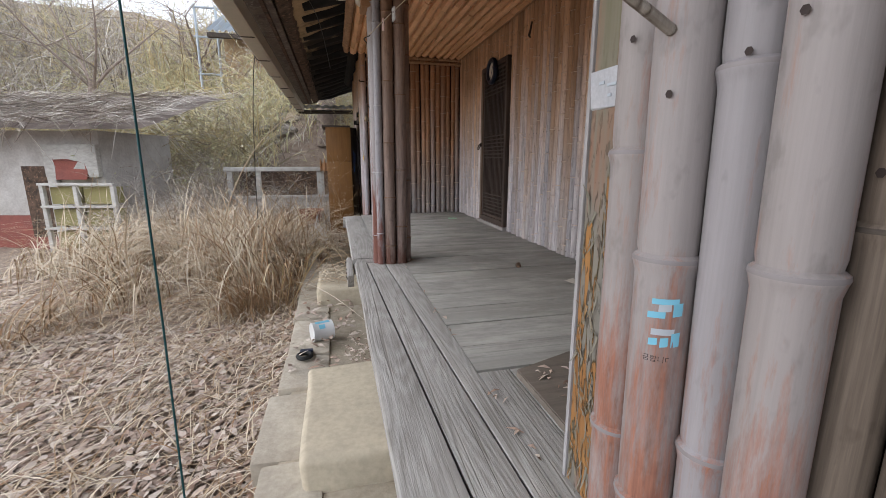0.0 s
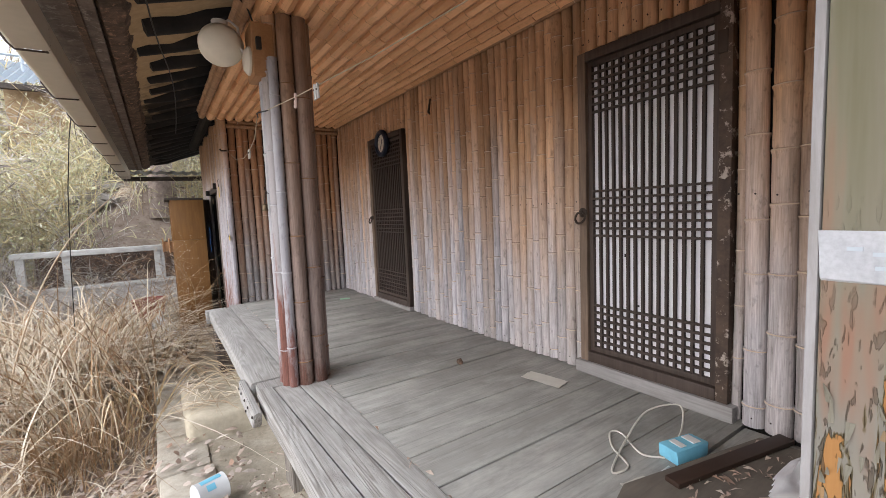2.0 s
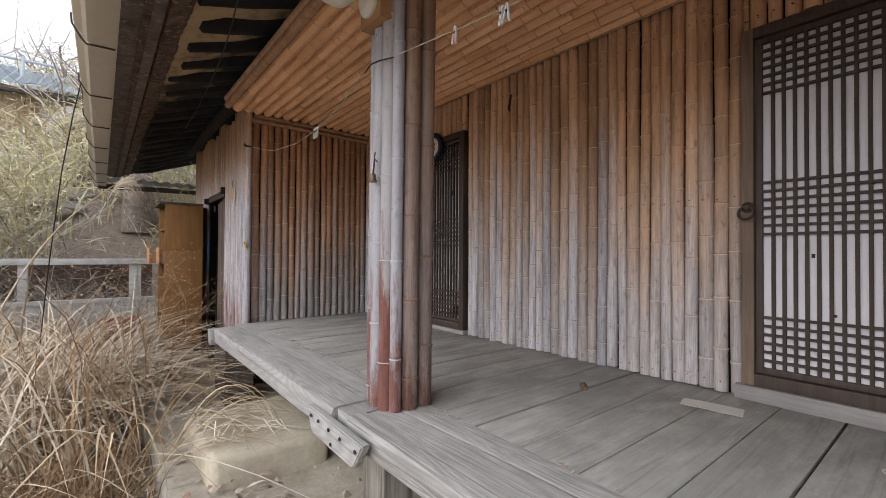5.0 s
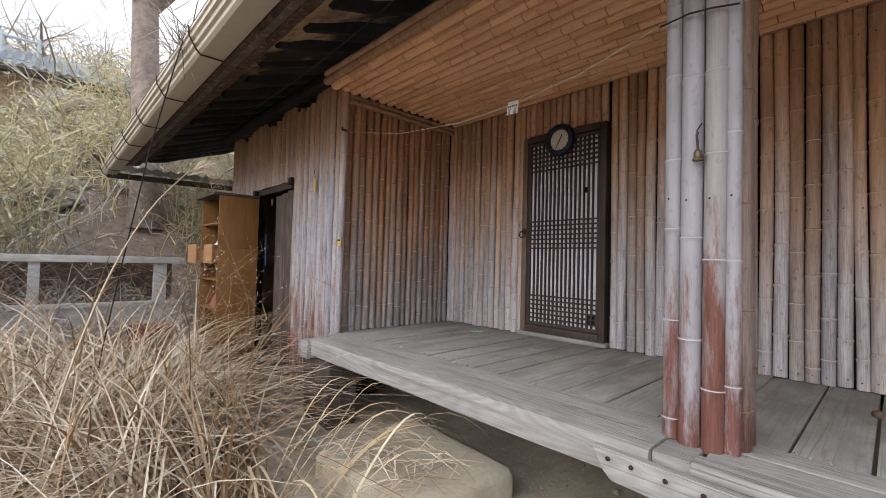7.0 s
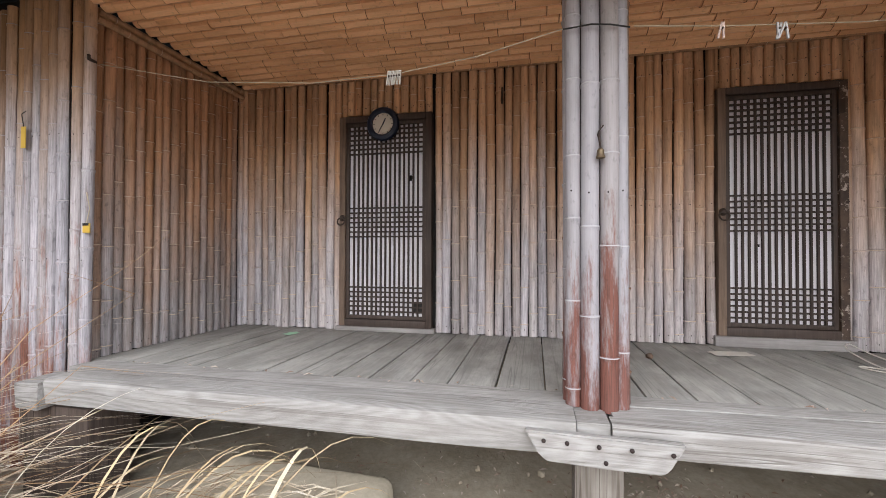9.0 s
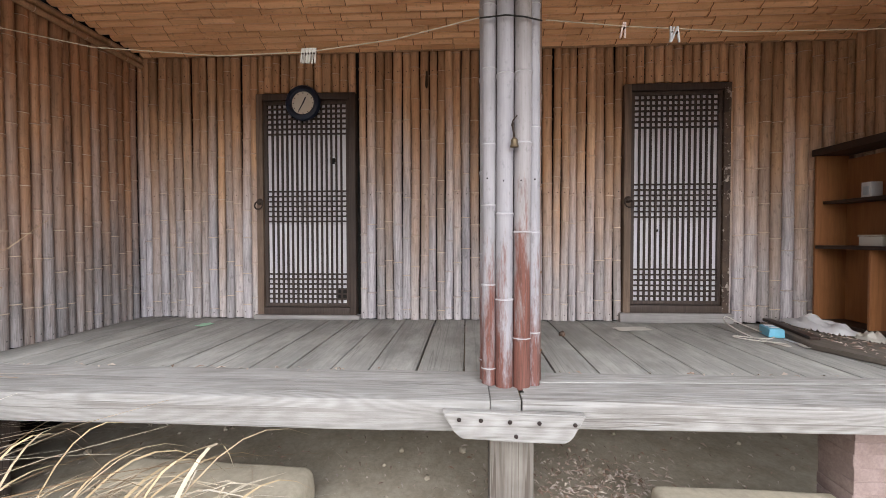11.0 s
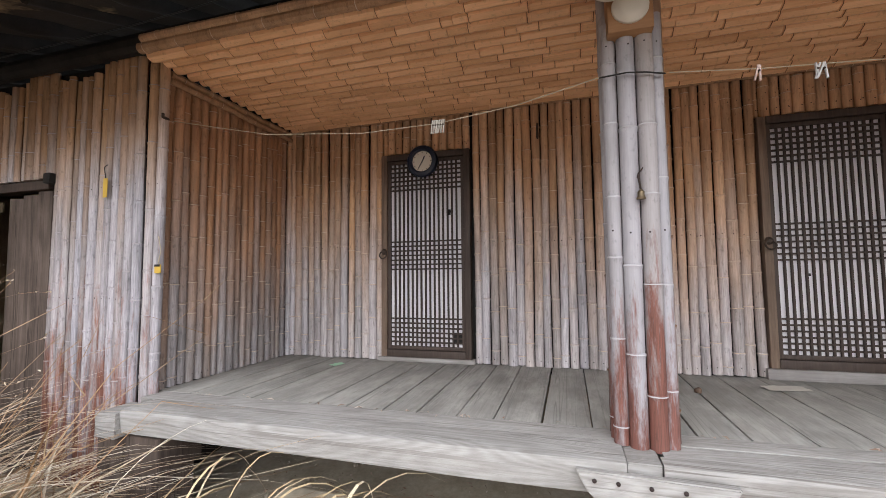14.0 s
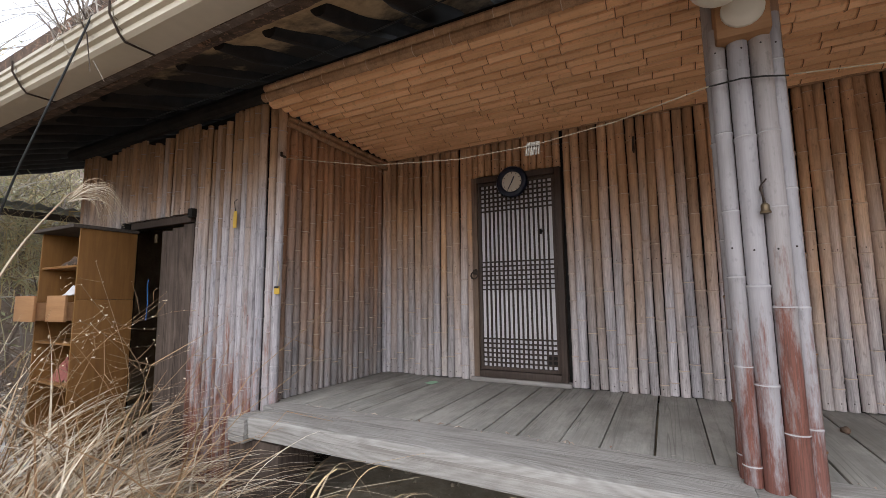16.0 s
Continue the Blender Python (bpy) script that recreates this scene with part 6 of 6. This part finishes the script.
tagged(ribbon_mesh("spring_buds", lines, M_LEAFBUD), "first pale green leaves on the bushes", "foliage", kind="stuff")


def blade(r_, x, y, z, h, az, lean, w, n=6):
    """An arching grass blade."""
    d = Vector((math.cos(az), math.sin(az), 0))
    side = Vector((-math.sin(az), math.cos(az), 0))
    twist = r_.uniform(-0.6, 0.6)
    side = (side + d * twist).normalized()
    pts, ws = [], []
    for i in range(n + 1):
        s = i / n
        pts.append(Vector((x, y, z)) + d * (h * lean * s ** 1.8) + Vector((0, 0, h * (s - 0.55 * min(lean, 1.3) * s ** 2.6))) + side * (0.03 * h * math.sin(3 * s + twist * 4)))
        ws.append(w * (1 - s ** 2) * 0.5 + 0.0006)
    return pts, ws, side


gr = random.Random(21)
straw, russet = [], []
CLUMPS = [(-0.80, 4.9, 0.8, 60), (-1.05, 5.6, 1.15, 110), (-0.55, 5.9, 0.9, 50), (-1.35, 6.2, 1.15, 170), (-1.9, 6.6, 1.2, 170), (-0.8, 6.9, 1.0, 130), (-2.5, 5.6, 1.0, 120), (-0.75, 6.6, 0.8, 60),
          (-0.70, 4.35, 0.55, 30), (-2.2, 7.6, 1.2, 150), (-1.3, 7.6, 1.2, 150), (-0.5, 7.5, 0.9, 90), (-3.2, 6.8, 1.2, 140), (-3.1, 8.3, 1.2, 130), (-1.8, 8.6, 1.2, 130), (-2.9, 4.6, 0.7, 70), (-0.95, 8.6, 1.1, 100), (-1.4, 9.5, 1.0, 120), (-2.6, 9.6, 1.1, 130), (-4.2, 7.4, 0.9, 100), (-1.0, 7.2, 1.45, 120), (-1.7, 7.3, 1.5, 120), (-2.4, 8.2, 1.5, 110), (-3.4, 7.6, 1.4, 100), (-1.1, 6.2, 1.3, 90)]
for cx, cy, h, n in CLUMPS:
    rus = gr.random() < 0.3
    lay = gr.uniform(0, 6.283)
    for i in range(int(n * 1.5)):
        x, y = cx + gr.gauss(0, 0.25), cy + gr.gauss(0, 0.25)
        if y < 6.6 and x > -1.98 + 0.53 * (y - 2.92):
            x = -1.98 + 0.53 * (y - 2.92) - gr.random() * 0.3
        if (x + 1.75) ** 2 + (y - 3.7) ** 2 < 1.3:
            continue
        az = gr.gauss(lay, 1.3)
        if x > -1.3 and y < 6.0 and math.cos(az) > -0.2 and gr.random() < 0.85:
            az = math.pi - az  # most blades lean away from the stones
        b = blade(gr, x, y, ground_z(x, y) - 0.02, h * gr.uniform(0.5, 1.45), az, abs(gr.gauss(0.95, 0.45)) + 0.15, gr.uniform(0.007, 0.019), 9)
        (russet if gr.random() < (0.65 if rus else 0.15) else straw).append(b)
for i in range(9500):  # flattened straw over the yard
    x, y = gr.uniform(-7.5, -0.48), gr.uniform(-1.0, 8.5)
    if gr.random() < 0.6:
        x, y = gr.uniform(-3.6, -0.48), gr.uniform(0.2, 5.5)
    az = gr.gauss(0.9, 0.9)
    g0 = ground_z(x, y)
    s = blade(gr, x, y, g0 + 0.01, gr.uniform(0.10, 0.42), az, gr.uniform(0.7, 1.3), gr.uniform(0.003, 0.009), 4)
    k = gr.uniform(0.1, 0.5)
    s = ([Vector((p.x, p.y, g0 + 0.015 + max(p.z - g0, 0) * k)) for p in s[0]], s[1], s[2])
    (russet if gr.random() < 0.25 else straw).append(s)
bent = []
for i in range(20):  # long blades bent over the second stone
    x, y = gr.gauss(-0.62, 0.1), gr.gauss(5.3, 0.28)
    az, ln, w = gr.gauss(-0.75, 0.5), gr.uniform(0.55, 1.15), gr.uniform(0.010, 0.022)
    d, top = Vector((math.cos(az), math.sin(az), 0)), gr.uniform(0.28, 0.62)
    side = Vector((-math.sin(az), math.cos(az), gr.uniform(-0.3, 0.3))).normalized()
    sway = gr.uniform(-0.12, 0.12)
    pts = [Vector((x, y, YARD)) + d * (ln * (k / 12) ** 0.9) + side * (sway * math.sin(k / 3.8)) + Vector((0, 0, (top - YARD) * math.sin(min(k / 12 * 2.35, 2.75)))) for k in range(13)]
    bent.append((pts, [w * 0.5 * (1 - (k / 12) ** 2.5) + 0.0007 for k in range(13)], side))
tagged(ribbon_mesh("bent_grass", bent, M_GOLD), "long golden grass blades arched over the stone", "grass", kind="stuff")
for i in range(90):  # broken straw lying on the second stone
    x, y = gr.uniform(-0.25, 0.3), gr.uniform(4.6, 5.45)
    a = gr.gauss(-0.5, 0.8)
    d = Vector((math.cos(a), math.sin(a), 0)) * gr.uniform(0.1, 0.28)
    p = Vector((x, y, 0.158))
    straw.append(([p - d, p + Vector((0, 0, gr.uniform(0.01, 0.07))), p + d], [0.002, 0.0045, 0.0015], Vector((-math.sin(a), math.cos(a), 0.3)).normalized()))
for i in range(420):  # fine russet tuft beside the second stone
    x, y = gr.gauss(-0.95, 0.2), gr.gauss(5.0, 0.22)
    russet.append(blade(gr, x, y, ground_z(x, y), gr.uniform(0.25, 0.6), gr.uniform(0, 6.283), gr.uniform(0.2, 0.9), gr.uniform(0.003, 0.006), 5))
tagged(ribbon_mesh("dry_grass", straw, M_STRAW), "tall pale dry grass bent over in clumps", "grass", kind="stuff")
tagged(ribbon_mesh("russet_grass", russet, M_RUSSET), "russet dead grass among the pale clumps", "grass", kind="stuff")

reed = thing("reed", -1.5, 5.95, YARD, "tall bent dry reed with a feathery head", "reed")
stem = [(-1.62, 5.85, YARD), (-1.50, 6.0, 0.5), (-1.30, 6.25, 1.15), (-1.05, 6.55, 1.65), (-0.75, 6.92, 2.02), (-0.68, 7.0, 2.09)]
stalk = smooth(stem, 5)
part("stem", tube(bmesh.new(), stalk, [0.009 - 0.005 * k / len(stalk) for k in range(len(stalk))], 6), M_STRAW, reed)
lines = []
for i in range(46):
    a = Vector(stem[-1]) - Vector((0.03, 0.03, 0.07)) * gr.random()
    d = Vector((0.27, -0.12, 0.0)) * gr.uniform(0.5, 1.0)
    f = gr.uniform(-0.04, 0.05)
    arc = smooth([a, a + d * 0.35 + Vector((0, 0, 0.06 + f)), a + d * 0.7 + Vector((0, 0, 0.045 + f * 1.4)), a + d + Vector((0, 0, -0.10 + f * 1.2))], 5)
    lines.append((arc, [0.0024 * (1 - 0.7 * k / len(arc)) for k in range(len(arc))], Vector((0, gr.uniform(-1, 1), 1)).normalized()))
plume = ribbon_mesh("plume", lines, M_STRAW)
plume.parent, plume.matrix_parent_inverse = reed, Matrix.Translation(-OFFSET[reed])

# thin thorny canes in front of the store
canes = []
for i in range(48):
    x, y = (gr.gauss(-0.35, 0.35), gr.gauss(7.4, 0.5)) if i < 26 else (gr.gauss(-1.1, 0.25), gr.gauss(6.3, 0.4))
    p = Vector((x, y, ground_z(x, y)))
    a = gr.uniform(0, 6.283)
    h = gr.uniform(0.8, 1.9)
    pts = [p + Vector((math.cos(a) * 0.5 * s * s * h, math.sin(a) * 0.5 * s * s * h, h * (s - 0.2 * s * s))) + Vector((gr.uniform(-0.03, 0.03), gr.uniform(-0.03, 0.03), 0)) for s in (0, 0.25, 0.5, 0.75, 1)]
    canes.append((pts, [0.006, 0.005, 0.004, 0.003, 0.0015]))
    for _ in range(5):
        q = pts[gr.randint(1, 4)]
        d = Vector((gr.uniform(-1, 1), gr.uniform(-1, 1), gr.uniform(-0.2, 0.8))).normalized() * gr.uniform(0.1, 0.3)
        canes.append(([q, q + d], [0.003, 0.001]))
nodes_ = []
for p0, p1, p2, rise in (((-1.35, 6.1, -0.1), (-0.75, 6.35, 0.5), (-0.15, 6.3, 0.12), 0.2), ((-1.2, 6.6, 0.0), (-0.7, 7.0, 1.15), (-0.1, 6.9, 1.35), 0.15), ((-0.9, 7.3, 0.0), (-0.5, 7.2, 1.3), (0.1, 7.35, 0.75), 0.2),
                         ((-0.6, 7.7, -0.1), (-0.35, 7.5, 1.0), (0.2, 7.5, 1.5), 0.1), ((-0.2, 7.1, -0.1), (-0.05, 7.3, 0.9), (-0.35, 7.6, 1.55), 0.1), ((-1.0, 6.9, 0.1), (-0.5, 7.2, 0.8), (0.15, 7.1, 1.05), 0.15), ((0.1, 7.9, -0.1), (0.0, 7.6, 0.9), (-0.4, 7.3, 1.7), 0.1)):
    path = smooth([p0, tuple((a + b) / 2 + (0, 0, rise)[i] for i, (a, b) in enumerate(zip(p0, p1))), p1, p2], 6)
    canes.append((path, [0.0062 - 0.0046 * i / len(path) for i in range(len(path))]))
    for q in path[3:]:
        nodes_.append(q)
        if gr.random() < 0.65:
            d = Vector((gr.uniform(-1, 1), gr.uniform(-1, 1), gr.uniform(-0.3, 0.9))).normalized() * gr.uniform(0.12, 0.34)
            bend = Vector((gr.uniform(-1, 1), gr.uniform(-1, 1), gr.uniform(-1, 1))) * 0.04
            canes.append(([q, q + d * 0.5 + bend, q + d], [0.0026, 0.002, 0.0011]))
            nodes_ += [q + d * 0.5 + bend, q + d * 0.8 + bend * 0.5, q + d]
buds_ = []
for q in nodes_:
    d = Vector((gr.uniform(-1, 1), gr.uniform(-1, 1), gr.uniform(0, 1))).normalized() * gr.uniform(0.006, 0.012)
    buds_.append(([q, q + d, q + d * 2], [0.0016, 0.0052, 0.001], d.cross(Vector((gr.uniform(-1, 1), gr.uniform(-1, 1), 0.3))).normalized()))
tagged(ribbon_mesh("bramble_buds", buds_, M_STRAW), "tiny pale buds on the bramble canes", "bramble", kind="stuff")
tagged(twig_mesh("bramble", canes, M_RUSSET), "thin leafless bramble canes before the store", "bramble", kind="stuff")

lines = []
for i in range(24000):
    x, y = gr.uniform(-6.5, 0.1), gr.uniform(-1.0, 8.0)
    if i % 2:
        x, y = gr.uniform(-3.2, 0.1), gr.uniform(0.0, 4.5)
    on_terrace = x > -0.45
    if on_terrace and (y < 2.9 or gr.random() < 0.86):
        continue
    z = (TERRACE + 0.03 if on_terrace else ground_z(x, y)) + gr.uniform(0.004, 0.03)
    a = gr.uniform(0, 6.283)
    d = Vector((math.cos(a), math.sin(a), gr.uniform(-0.35, 0.35))) * gr.uniform(0.018, 0.052)
    s = Vector((-math.sin(a), math.cos(a), gr.uniform(-0.5, 0.5))).normalized()
    p = Vector((x, y, z + 0.01))
    lines.append(([p - d, p - d * 0.3 + Vector((0, 0, 0.006)), p + d * 0.5 + Vector((0, 0, 0.004)), p + d], [0.002, gr.uniform(0.008, 0.024), gr.uniform(0.006, 0.02), 0.001], s))
for i in range(2300):  # crumbs and leaves on the deck and under it
    if i < 240:
        x, y, z = gr.uniform(0.7, 1.75), gr.uniform(0.95, 1.38), DECK + 0.037
    elif i < 300:
        x, y, z = gr.gauss(0.50, 0.015), gr.uniform(0.9, 6.3), DECK + 0.004
    else:
        x, y = gr.uniform(0.2, 1.6), gr.uniform(1.5, 6.3)
        if i > 900:
            x, y = (abs(gr.gauss(0.55, 0.25)), gr.gauss(2.95, 0.3)) if i % 12 else (gr.gauss(0.12, 0.08), gr.gauss(3.3, 0.22))
        z = TERRACE + 0.022 + 0.22 * max(0, (x + 0.36) / 2.3 - 0.35) ** 1.3
    a = gr.uniform(0, 6.283)
    d = Vector((math.cos(a), math.sin(a), 0)) * gr.uniform(0.006, 0.03)
    s = Vector((-math.sin(a), math.cos(a), 0.4)).normalized()
    p = Vector((x, y, z))
    lines.append(([p - d, p + Vector((0, 0, 0.006)), p + d], [0.001, gr.uniform(0.003, 0.009), 0.001], s))
tagged(ribbon_mesh("leaf_litter", lines, M_LITTER), "brown dead leaves scattered over yard and deck", "leaves", kind="stuff")

# rubble and clods on the clay under the deck and beside the stones
bm = bmesh.new()
for i in range(120):
    x, y = gr.uniform(-0.1, 1.5), gr.uniform(1.2, 6.2)
    if x < 0.48 and (1.78 < y < 2.8 or 4.43 < y < 5.52):
        continue
    z = TERRACE + 0.004 + 0.22 * max(0, (x + 0.36) / 2.3 - 0.35) ** 1.3
    r = gr.uniform(0.006, 0.026) * gr.uniform(0.4, 1.0)
    k = bmesh.ops.create_icosphere(bm, subdivisions=1, radius=r, matrix=Matrix.Translation((x, y, z + r * 0.35)))
    for v in k["verts"]:
        v.co += Vector((gr.uniform(-1, 1), gr.uniform(-1, 1), gr.uniform(-1, 0.4))) * r * 0.35
tagged(part("rubble", bm, M_MUD, None, smooth=False), "small stones and clods on the clay under the deck", "rubble", kind="stuff")
